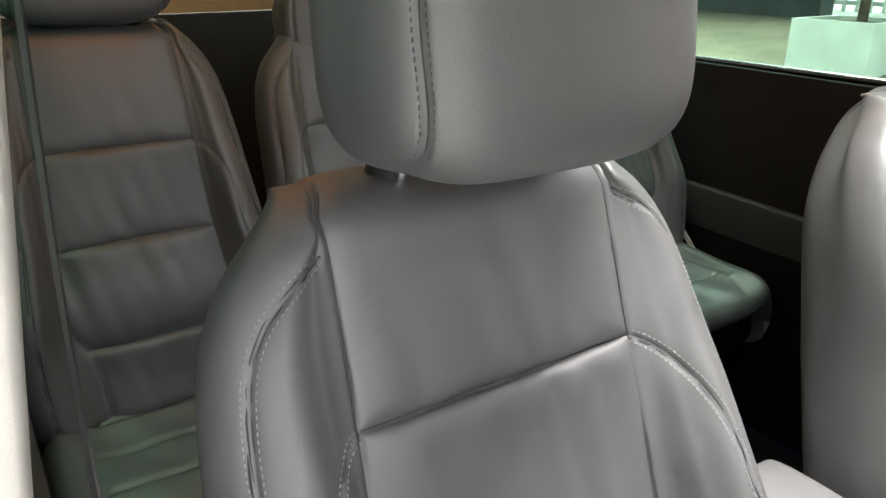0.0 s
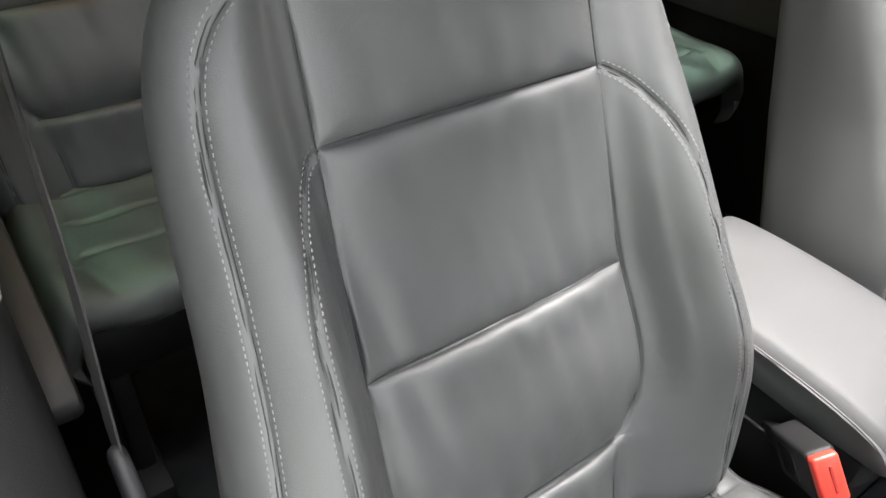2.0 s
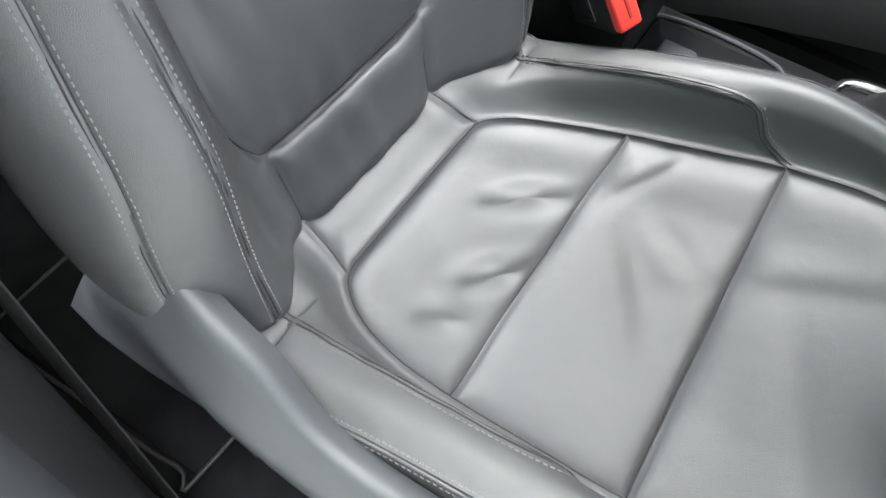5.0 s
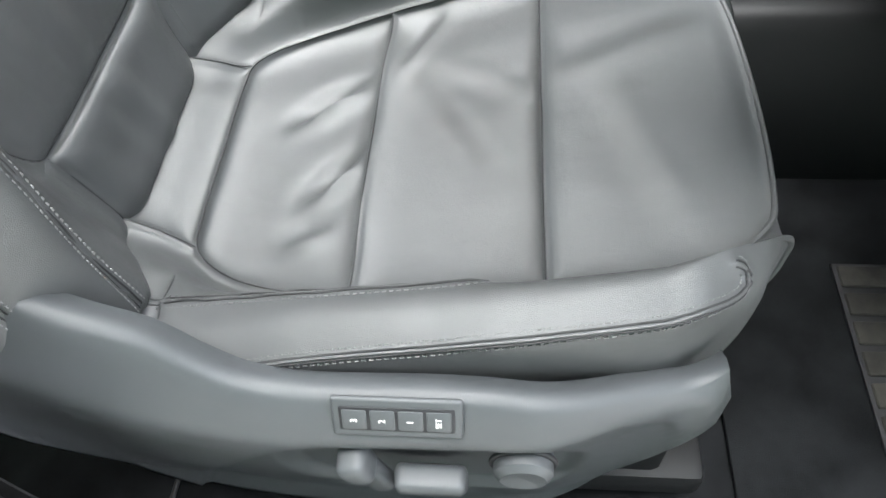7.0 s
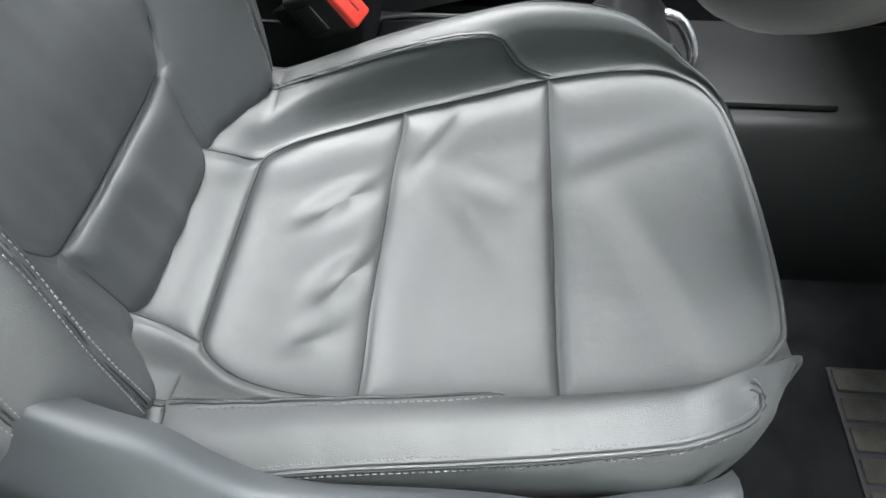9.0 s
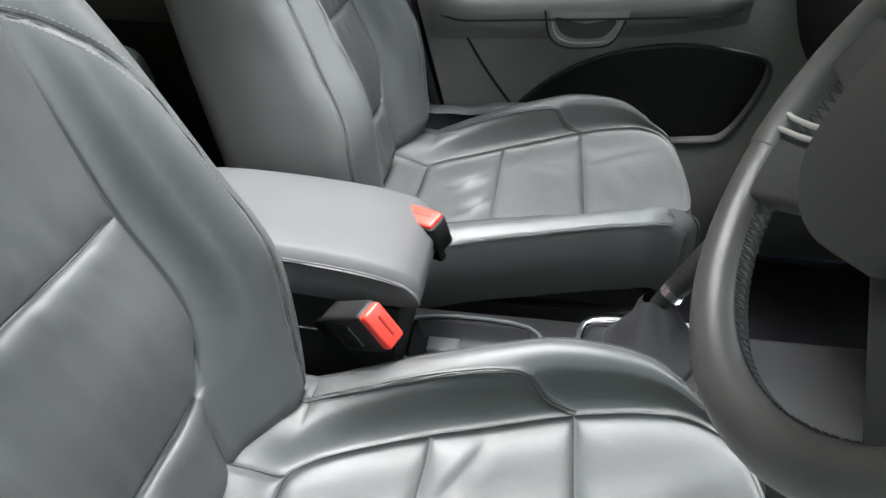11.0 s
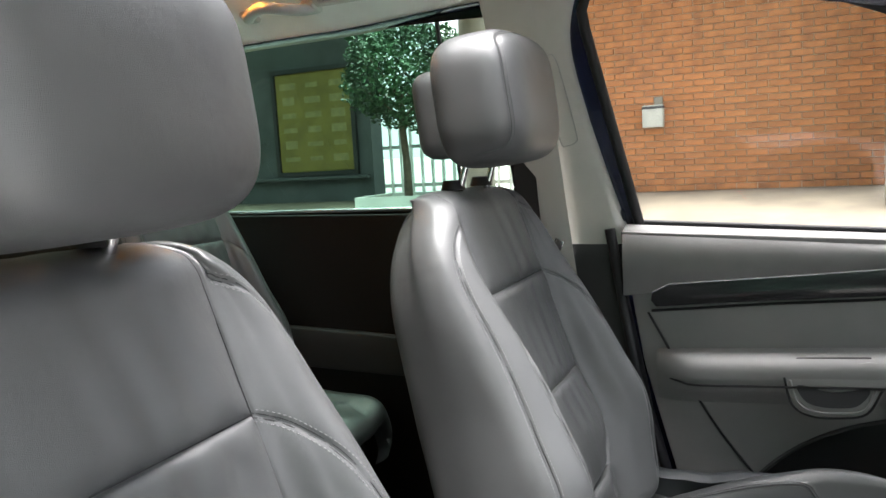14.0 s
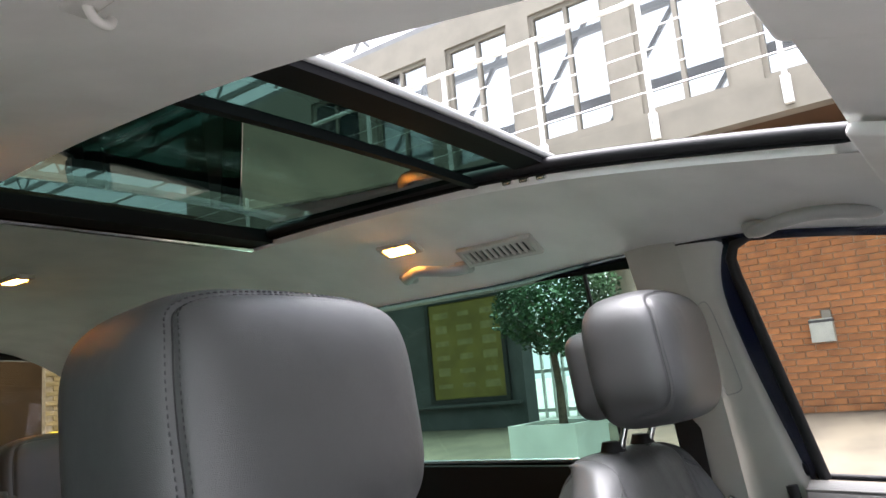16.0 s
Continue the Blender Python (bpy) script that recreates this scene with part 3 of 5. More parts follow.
    for sg in (1, -1):
        q = spline([(.1925, .028), (.199, .050), (.203, .085), (.204, .14), (.203, .214), (.201, .294), (.198, .38)], 8)
        sewn.append(np.array([pad.at(sg * u * width, j_of(y + shift[1])) for u, y in q]))
        rim = spline([(5.0, .40), (5.0, .30), (5.0, .2), (5.0, .1), (5.0, .02), (5.0, -.03), (5.0, -.06), (4.98, -.082), (4.88, -.095), (4.66, -.1005), (4.42, -.097), (4.3, -.090)], 9)
        sewn.append(np.array([pad.point(sg * k, j_of(y + shift[1])) for k, y in rim]))
    half = [(.190, -.02), (.1885, -.05), (.184, -.078), (.171, -.104), (.150, -.124), (.115, -.137)]
    edge = spline([(-u, y) for u, y in half] + [(0, -.143)] + half[::-1], 10)
    piping = np.array([pad.at(u * width, j_of(y + shift[1])) for u, y in edge])
    P, N = upholster(P, lines + [(l, .0018, .002) for l in sewn] + [(piping, .003, .003)], swell=.0028, reach=.012, rise=.004 * np.exp(-(np.abs(K) / 2) ** 8))
    kc, jc = (K[:-1, :-1] + K[1:, 1:]) / 2, (Jg[:-1, :-1] + Jg[1:, 1:]) / 2
    uc = np.abs((U[:-1, :-1] + U[1:, 1:]) / 2)
    yc = (Y[:-1, :-1] + Y[1:, 1:]) / 2
    region = np.where(np.abs(kc) > 5.0, np.where(kc < 0, 1, 12), np.where(kc < 0, 2, 3))
    ctr = np.abs(kc) < 2
    J4 = j_of(-.148 + shift[1])
    for i, (a, b) in enumerate(((-1, J0), (J0, J1), (J1, J2), (J2, J4))):
        region = np.where(ctr & (jc >= a) & (jc < b), 4 + i, region)
    inset = np.interp(yc, [.03, .052, .095, .15, .23, .31, .38], [.19, .199, .203, .204, .203, .201, .198]) * width
    region = np.where(((region == 2) | (region == 3)) & (yc > .03) & (uc < inset), region + 8, region)
    region = np.where((jc >= J4), 9, region)
    body = new("cushion")
    body.parent = parent
    split(P, region, {1: "side_panel", 12: "side_panel", 2: "side_bolster", 3: "side_bolster", 4: "rear_roll", 5: "rear_field", 6: "middle_field", 7: "front_field",
                      9: "front_panel", 10: "bolster_inlay", 11: "bolster_inlay"}, LEATHER, body, {})
    out = []
    for l in sewn:
        out += [near(P, N, l[2:-3:2], s) for s in (.0055, -.0055)]
    seam_lines("seam", P, N, [l for l, _, _ in lines], body)
    seam_lines("sewn_seam", P, N, [near(P, N, l[::2], s)[0] for l in sewn for s in (.0021, -.0021)], body, .0008, .0007)
    if fine >= 1:
        stitches("stitching", out, body, THREAD)
    seam_lines("piping", P, N, [piping[::2]], body, .0026, .0012, LEATHER, 8)
    return body, pad


def headrest(parent, at, half=(.130, .060, .098), lean=6, posts=True, foot=None, fine=1.0):
    """A padded headrest with a sewn face, on two rods."""
    a, b, c = half
    e1, e2 = .50, .52
    sp = lambda v, e: np.sign(v) * np.abs(v) ** e
    lin = np.linspace(-1, 1, int(90 * fine))
    phi = np.pi / 2 * np.sign(lin) * np.abs(lin) ** .9
    th = np.linspace(-np.pi, np.pi, int(200 * fine))
    PH, TH = np.meshgrid(phi, th, indexing="ij")
    cp = sp(np.cos(PH), e1)
    Z = c * sp(np.sin(PH), e1)
    X, Y = a * cp * sp(np.sin(TH), e2), -b * cp * sp(np.cos(TH), e2)
    front = lambda x, z: -b * max(0.0, (max(0, 1 - abs(z / c) ** (2 / e1)) ** (e1 / e2) - abs(x / a) ** (2 / e2))) ** (e2 / 2)
    P = np.stack([X, Y, Z], -1)
    loop = [(-.102, -.0945), (-.111, -.075), (-.116, 0), (-.113, .055), (-.100, .081), (-.06, .0895), (0, .091), (.06, .0895), (.100, .081), (.113, .055), (.116, 0), (.111, -.075), (.102, -.0945)]
    q = spline([(x * a / .13, z * c / .098) for x, z in loop], 8)
    seam = np.array([(x, front(x, z), z) for x, z in q])
    N = normals(P)
    if N[45 * int(fine) if fine >= 1 else 20, len(th) // 2, 1] > 0:
        N = -N
    d = to_line(P, seam)
    P = P + N * (.003 * (1 - np.exp(-(d / .02) ** 1.5)) - .003 * np.exp(-(d / .003) ** 2) + .0007 * wave(X + Z * .6 + Y, 31, 15, 60))[..., None]
    m = pose(*at, -lean)
    R = np.array(m)
    P = P @ R[:3, :3].T + R[:3, 3]
    N = N @ R[:3, :3].T
    seam = seam @ R[:3, :3].T + R[:3, 3]
    v, f = sheet(P)
    head = new("headrest")
    head.parent = parent
    make("pad", v, f[:, ::-1], LEATHER, head)
    bx = rbox((a * 1.72, b * 1.0, c * 1.36), (0, b * .95, -.012), .028, 4)
    bmesh.ops.transform(bx, matrix=m, verts=bx.verts)
    part("rear_shell", bx, LEATHER, head, smooth=60)
    seam_lines("seam", P, N, [seam], head)
    if fine >= 1:
        stitches("stitching", [near(P, N, seam[8:-8:2], s) for s in (.0045, -.0045)], head, THREAD_DARK)
    if posts:
        fx, fy, fz = foot
        for sg in (-1, 1):
            part("rod", tube([(sg * .062 + at[0], fy, fz - .04), (sg * .062 + at[0], at[1] + .012, at[2] - .03)], .006, 12), CHROME, head, "chrome rod", smooth=50)
            bb = tube([(sg * .062 + at[0], fy, fz - .006), (sg * .062 + at[0], fy, fz + .010)], [.021, .016], 16)
            part("rod_sleeve", bb, DARK, head, smooth=40)
    return head


driver = thing("front_seat", "grey leather front seat with stitched bolsters and headrest", "car seat", "front seats", at=(-.415, 0, FLOOR))
backrest(driver, (0, .386, .362))
cushion(driver)
headrest(driver, (0, .545, 1.503 - FLOOR), half=(.132, .086, .097), foot=(0, .612, 1.398 - FLOOR))
# frame below the cushion
bm = rbox((.44, .50, .06), (0, .13, .20), .02)
rbox((.06, .56, .05), (-.19, .13, .06), .012, bm=bm)
rbox((.06, .56, .05), (.19, .13, .06), .012, bm=bm)
for sx in (-.19, .19):
    for sy in (-.06, .30):
        rbox((.04, .09, .12), (sx, sy, .12), .01, bm=bm)
part("seat_frame", bm, DARK, driver, "black metal seat frame on rails", smooth=40)
# dark filler: the shade under the cushion is put into its colour
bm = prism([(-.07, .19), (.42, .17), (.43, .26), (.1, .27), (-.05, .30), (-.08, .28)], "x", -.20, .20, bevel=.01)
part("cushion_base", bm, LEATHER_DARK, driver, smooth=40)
nick = spline([(-.232, .500, .842), (-.2315, .502, .828), (-.231, .503, .815), (-.230, .503, .800)], 4)
part("worn_nick", tube(nick, [.0003 + .0007 * math.sin(math.pi * i / (len(nick) - 1)) for i in range(len(nick))], 6), SEAM, driver, "torn nick in the seam", smooth=60)
passenger = copy_thing(driver, pose(.415, -.012, FLOOR))
for o in list(passenger.children):
    if o.name.startswith("worn_nick"):
        bpy.data.objects.remove(o)
        continue
    if o.name.startswith("cushion"):
        o.location.y -= .012
        o.location.z -= .024
    if o.name.startswith("headrest"):
        for c in list(o.children):
            bpy.data.objects.remove(c)
        bpy.data.objects.remove(o)
headrest(passenger, (0, .548, 1.536 - FLOOR), half=(.130, .078, .106), foot=(0, .612, 1.398 - FLOOR))

# the driver's headrest is pushed flat, with no rear shell showing
for o in list(driver.children):
    if o.name.startswith("headrest"):
        for c in list(o.children):
            if c.name.startswith("rear_shell"):
                bpy.data.objects.remove(c)


def side_trim(seat, sg):
    """The plastic shield on a seat's outer flank, with a sunken field for the switches."""
    top = spline([(.452, .44), (.44, .475), (.41, .482), (.36, .464), (.30, .443), (.262, .415), (.232, .398), (.19, .391), (.10, .392), (.04, .388), (-.03, .372), (-.068, .361), (-.086, .364), (-.095, .371)], 6)[::-1]
    low = spline([(-.0955, .368), (-.088, .31), (-.072, .235), (-.05, .165), (-.015, .115), (.05, .093), (.149, .086), (.25, .090), (.32, .112), (.37, .15), (.41, .205), (.44, .29), (.453, .42)], 6)
    rim = [(-.09, .25), (-.06, .33), (-.02, .350), (.12, .350), (.19, .346), (.224, .332), (.26, .292), (.318, .20), (.35, .13)]
    ys = np.linspace(-.095, .452, 150)
    P = []
    for y in ys:
        zt, zl = float(np.interp(y, top[:, 0], top[:, 1])), float(np.interp(y, low[:, 0], low[:, 1]))
        if sg > 0:
            zt -= .085 * float(smoothstep(.18, .34, y))
        knee = .350 + .06 * float(smoothstep(.2, .42, y))
        ring = []
        for t in np.linspace(0, 1, 46):
            z = zt * (1 - t) + zl * t
            face = table([(-.22, .262), (-.13, .281), (-.035, .2975), (-.006, .2995), (.006, .2975), (.04, .2835), (.075, .268), (.10, .262)], z - knee)
            face -= .004 * math.exp(-((zt - z) / .006) ** 2)
            out = face - .046 * float(smoothstep(.05, -.10, y)) * (1 - .25 * t) - .026 * float(smoothstep(.30, .45, y)) * (1 - t)
            if sg < 0:
                gap = table(rim, y) - z
                out -= .006 * float(smoothstep(0, .014, gap)) * float(smoothstep(-.09, -.04, y))
                oval = (abs((y - .115) / .124) ** 3.2 + abs((z - .256) / .082) ** 3.2) ** (1 / 3.2)
                out -= .010 * float(smoothstep(1.0, .86, oval))
            if not ring:
                ring += [(sg * (out - .022), y, zt - .012), (sg * (out - .010), y, zt - .002)]
            ring.append((sg * out, y, z))
        ring.append((sg * (out - .03), y, zl))
        P.append(ring)
    v, f = sheet(np.array(P))
    return make("side_trim", v, f[:, ::-1] if sg < 0 else f, TRIM, seat, "grey grained plastic side trim")


side_trim(driver, -1)
side_trim(passenger, 1)
# seat switches on the driver's trim
keys = new("memory_switch")
keys.parent = driver
tagged(keys, "dark memory switch with four keys")
RK = Matrix.Rotation(radians(22), 3, "Y")
kc = Vector((-.2895, .130, .381))
part("bezel", rbox((.005, .088, .034), kc, .0024, 3, RK), TRIM, keys, smooth=40)
part("key_plate", rbox((.006, .078, .0215), kc + RK @ Vector((-.0008, 0, 0)), .002, 2, RK), RUBBER, keys, smooth=40)


def lettering(word, size, at, rot, mat, parent):
    """Flat raised characters in the built-in font."""
    cu = bpy.data.curves.new("lettering", "FONT")
    cu.body, cu.size, cu.extrude, cu.align_x, cu.align_y = word, size, .0002, "CENTER", "CENTER"
    tmp = bpy.data.objects.new("lettering", cu)
    me = bpy.data.meshes.new_from_object(tmp)
    bpy.data.objects.remove(tmp)
    me.materials.clear()
    me.materials.append(mat)
    me.transform(Matrix.Translation(at) @ rot.to_4x4())
    ob = new("lettering", me)
    ob.parent = parent
    return ob


FACE = RK @ Matrix(((0, 0, -1), (-1, 0, 0), (0, 1, 0))) @ Matrix.Rotation(radians(90), 3, "Z")
for i, word in enumerate(("3", "2", "1", "SET")):
    c = kc + RK @ Vector((-.0018, .0282 - .0188 * i, 0))
    key = part("key", rbox((.006, .0172, .0180), c, .0018, 2, RK), TRIM, keys, smooth=40)
    lettering(word, .0065 if i < 3 else .0056, c + RK @ Vector((-.0032, 0, 0)), FACE, WHITE, key)
R1 = Matrix.Rotation(radians(-17), 3, "X")
sx = -.2925
bm = rbox((.016, .021, .070), (sx - .002, .160, .296), .006, 3, R1)
rbox((.026, .023, .030), (sx - .006, .160 + .0055, .296 + .019), .007, 3, R1, bm=bm)
part("recline_switch", bm, TRIM, driver, smooth=40)
bm = rbox((.016, .056, .034), (sx - .002, .113, .277), .006, 3)
rbox((.022, .054, .018), (sx - .006, .113, .287), .006, 3, bm=bm)
part("slide_switch", bm, TRIM, driver, smooth=40)
b = tube([(sx + .010, .044, .306), (sx - .006, .044, .306), (sx - .011, .044, .306), (sx - .009, .044, .306)], [.0225, .022, .017, .006], 28)
dial = part("lumbar_switch", b, TRIM, driver, smooth=35)
part("dial_ring", tube([(sx + .003, .044 + .0235 * math.cos(a), .306 + .0235 * math.sin(a)) for a in np.linspace(0, 6.2832, 37)[:-1]], .0022, 8, closed=True), RUBBER, dial, "black ring round the dial", smooth=60)


# ---- middle and rear rows ----
def rear_seat(at, label, wide=.80, group="middle row seats", recline=0.0, tall=.92, head=True, head_z=1.105):
    seat = thing("rear_seat", label, "car seat", group, at=at)
    backrest(seat, (0, 0, .47), width=wide, tall=tall, seams_at=(.437, .279, .112), fine=.55, bolster=.55, mid=.115, thin=.75)
    rows = spline([(.05, .452, .18), (-.01, .462, .198), (-.06, .455, .205), (-.13, .452, .207), (-.20, .450, .207), (-.245, .445, .205), (-.272, .432, .2), (-.283, .41, .193), (-.278, .388, .185), (-.25, .372, .175)], 12)
    P = []
    for y, z, w in rows:
        ring = [(-w * .9, y, z - .075), (-w * .985, y, z - .055)]
        ring += [(u * w, y, z + .016 * math.exp(-((abs(u) - .8) / .16) ** 2) - .042 * max(0, (abs(u) - .84) / .16) ** 2 + .0016 * math.sin(35 * y + 12 * u)) for u in np.linspace(-1, 1, 71)]
        P.append(ring + [(w * .985, y, z - .055), (w * .9, y, z - .075)])
    P = np.array(P)
    at_z = lambda y: float(np.interp(-y, -rows[:60, 0], rows[:60, 1]))
    lines = [(np.array([(u, y, at_z(y)) for u in np.linspace(-.138, .138, 14)]), .007, .006) for y in (-.012, -.09, -.172)]
    lines = [(l, .010, .0045) for l, _, _ in lines]
    lines += [(np.array([(sg * .14, y, at_z(y)) for y in np.linspace(0, -.19, 20)]), .014, .010) for sg in (1, -1)]
    lines += [(np.array([(sg * (.14 - .03 * max(0, (-.19 - y) / .07)), y, at_z(y)) for y in np.linspace(-.19, -.27, 10)]), .004, .006) for sg in (1, -1)]
    dent = np.zeros(P.shape[:2])
    for l, dep, wd in lines:
        dent = np.maximum(dent, dep * np.exp(-(to_line(P, l) / wd) ** 2))
    puff = sum(.006 * (1 - np.exp(-np.maximum(y - P[..., 1], 0) / .006)) * np.exp(-np.maximum(y - P[..., 1], 0) / .03) for y in (-.012, -.09, -.172)) * np.exp(-(np.abs(P[..., 0]) / .142) ** 10)
    P[..., 2] += puff - dent
    v, f = sheet(P)
    body = new("cushion")
    body.parent = seat
    make("cushion_pad", v, f, LEATHER, body)
    part("cushion_shell", rbox((.32, .26, .10), (0, -.10, .315), .02), DARK, body, smooth=40)
    # dark block put in for the shade inside the side slit
    part("buckle_pocket", rbox((.016, .09, .03), (-.157, -.10, .443), .006, 3), RUBBER, body, smooth=40)
    for sx in (-.13, .13):
        part("rail", rbox((.05, .42, .05), (sx, -.06, .03), .01), DARK, seat, smooth=40)
        for sy in (-.18, .06):
            part("leg", rbox((.035, .06, .24), (sx, sy, .15), .01), DARK, seat, smooth=40)
    if head:
        headrest(seat, (0, .205, head_z), half=(.125, .05, .075), fine=.6, foot=(0, .205, head_z - .083))
    return seat


rear_seat((-.545, 1.215, FLOOR), "grey leather middle-row seat with pleated backrest")
rear_seat((-.075, 1.30, FLOOR), "grey leather middle-row centre seat with lowered headrest", tall=.87, head_z=1.0)
rear_seat((.53, 1.25, FLOOR), "grey leather middle-row seat beside the sliding door")
rear_seat((-.32, 2.15, FLOOR), "grey leather third-row seat lit by an orange lamp", group="third row seats", tall=.82, head=False)
rear_seat((.32, 2.15, FLOOR), "grey leather third-row seat lit by an orange lamp", group="third row seats", tall=.82, head=False)

# ---- floor and body ----
bm = prism([(-.80, -1.0), (.80, -1.0), (.80, 3.0), (-.80, 3.0)], "z", .36, FLOOR)
part("floor", bm, CARPET)
tagged(bpy.data.objects["floor"], "black carpeted car floor", "floor", kind="structure")
bm = rbox((.09, 1.5, .10), (-.80, -.10, .42), .02, 3)
o = part("door_sill", bm, DARK, smooth=40)
tagged(o, "grey plastic sill of the open driver's door", "sill", kind="structure")
bm = rbox((.16, 2.4, .30), (-.93, .0, .31), .05, 4)
o = part("body_sill", bm, DARK, smooth=40)
tagged(o, "grey rocker panel below the open door", "body panel", kind="structure")
P = [[(-.785, ya, z), (-.80, ya - .02, z), (-.835, ya - .02, z), (-.87, ya + .03, z), (-.885, ya + .16, z)] for z, ya in spline([(.46, .44), (.7, .45), (.95, .46), (1.2, .48), (1.4, .50), (1.7, .56)], 5)]
v, f = sheet(np.array(P))
tagged(make("pillar_jamb", v, f, JAMB), "grey jamb of the centre pillar", "pillar", kind="structure")
for nm, x in (("wall_east", .86), ("wall_west", -.86)):
    y0 = -1.0 if x > 0 else .62
    bm = prism([(y0, .25), (3.05, .25), (3.05, 1.22), (y0, 1.22)], "x", x - .012, x + .012)
    tagged(part(nm, bm, NAVY), "dark blue painted car body side", "body panel", kind="structure")


def liner_z(x, y):
    edge = soft([(-.6, 1.655), (-.2, 1.705), (.0, 1.752), (.2, 1.798), (.35, 1.822), (.5, 1.845), (.65, 1.864), (.8, 1.876), (1.04, 1.886), (1.5, 1.882), (2.2, 1.85), (3.0, 1.78)], y, .03)
    fall = soft([(-.5, .034), (.4, .037), (.7, .058), (1.0, .076), (3.0, .076)], y, .03)
    a = np.abs(x)
    return edge + .012 * (1 - np.clip(a / .37, 0, 1) ** 2) - fall * np.clip((a - .37) / .23, 0, 2) ** 1.7


def liner_patch(x0, x1, y0, y1, nx, ny):
    X, Y = np.meshgrid(np.linspace(x0, x1, nx), np.linspace(y0, y1, ny))
    return np.stack([X, Y, liner_z(X, Y)], -1)


V, Fc = [], []
for box in ((-.70, -.305, -.30, 2.95, 16, 60), (.37, .70, -.30, 2.95, 14, 60), (-.305, .37, -.30, .17, 24, 14), (-.305, .37, 1.48, 2.95, 24, 26)):
    P = liner_patch(*box)
    for up in (0, .03):
        v, f = sheet(P + np.array((0, 0, up)))
        Fc += [[i + len(V) for i in (q[::-1] if not up else q)] for q in f.tolist()]
        V += v.tolist()
# turned-in lip round the roof opening
lip = np.array([(-.305, y) for y in np.linspace(.17, 1.48, 30)] + [(x, 1.48) for x in np.linspace(-.305, .37, 20)]
               + [(.37, y) for y in np.linspace(1.48, .17, 30)] + [(x, .17) for x in np.linspace(.37, -.305, 20)])
z = liner_z(lip[:, 0], lip[:, 1])
P = np.array([[(x, y, zz), (x, y, zz + .028)] for (x, y), zz in zip(lip, z)])
v, f = sheet(P)
Fc += [[i + len(V) for i in q] for q in f.tolist()]
V += v.tolist()
for cx, sx in ((-.305, 1), (.37, -1)):
    r = .04
    arc = [(cx + sx * r * (1 - math.sin(a)), .17 + r * (1 - math.cos(a))) for a in np.linspace(0, math.pi / 2, 9)]
    P = np.array([[(cx, .17, lz0), (x, y, lz0), (x, y, lz0 + .028)] for x, y in arc for lz0 in [float(liner_z(np.array(x), np.array(y)))]])
    v, f = sheet(P)
    Fc += [[i + len(V) for i in q] for q in f.tolist()]
    V += v.tolist()
ceiling = make("ceiling", V, Fc, LINER)
tagged(ceiling, "pale grey cloth headliner with a panoramic opening", "headliner", kind="structure")
# outer roof skin at the sides
for nm, sg in (("roof_rail", 1), ("roof_rail", -1)):
    P = []
    for y in np.linspace(-.35, 3.0, 40):
        z, ze = (float(liner_z(np.array(q), np.array(y))) for q in (.70, .37))
        P.append([(sg * .695, y, z), (sg * .715, y, z - .014), (sg * .745, y, z - .004), (sg * .76, y, z + .02), (sg * .71, y, z + .05), (sg * .55, y, z * .35 + ze * .65 + .055), (sg * .405, y, ze + .052)])
    v, f = sheet(np.array(P))
    tagged(make(nm, v, f if sg > 0 else f[:, ::-1], NAVY), "dark blue painted roof rail", "body panel", kind="structure")

V, Fc = [], []
for box in ((-.40, .40, -.32, .13, 9, 8), (-.40, .40, 1.52, 3.0, 9, 16)):
    v, f = sheet(liner_patch(*box) + np.array((0, 0, .062)))
    Fc += [[i + len(V) for i in q] for q in f.tolist()]
    V += v.tolist()
tagged(make("roof_skin", V, Fc, NAVY), "dark blue painted roof skin", "body panel", kind="structure")

# black frame and glass of the roof
o = thing("sunroof", "open panoramic glass sunroof with black frame", "sunroof", kind="structure")


for sg in (-1, 1):
    pts = [(sg * .385, y, float(liner_z(np.array(.37), np.array(y))) + .03) for y in np.linspace(.18, 1.5, 24)]
    part("side_rail", strip(pts, .05, .03, (1, 0, 0)), FRAME, o, smooth=40)
    part("guide", tube([(p[0] - sg * .012, p[1], p[2] + .016) for p in pts], .0026, 8), GREY_STEEL, o, smooth=50)
    part("seal", tube([(p[0] - sg * .022, p[1], p[2] + .002) for p in pts], .013, 10), RUBBER, o, smooth=50)
part("rear_frame", strip([(x, 1.46, 1.905) for x in np.linspace(-.4, .4, 5)], .10, .03, (0, 1, 0)), FRAME, o, smooth=40)
part("rear_trim", tube([(x, 1.475, 1.884) for x in np.linspace(-.36, .36, 7)], .006, 8), CHROME, o, smooth=40)
part("front_frame", strip([(x, .138, 1.832) for x in np.linspace(-.36, .36, 5)], .04, .016, (0, 1, 0)), FRAME, o, smooth=40)


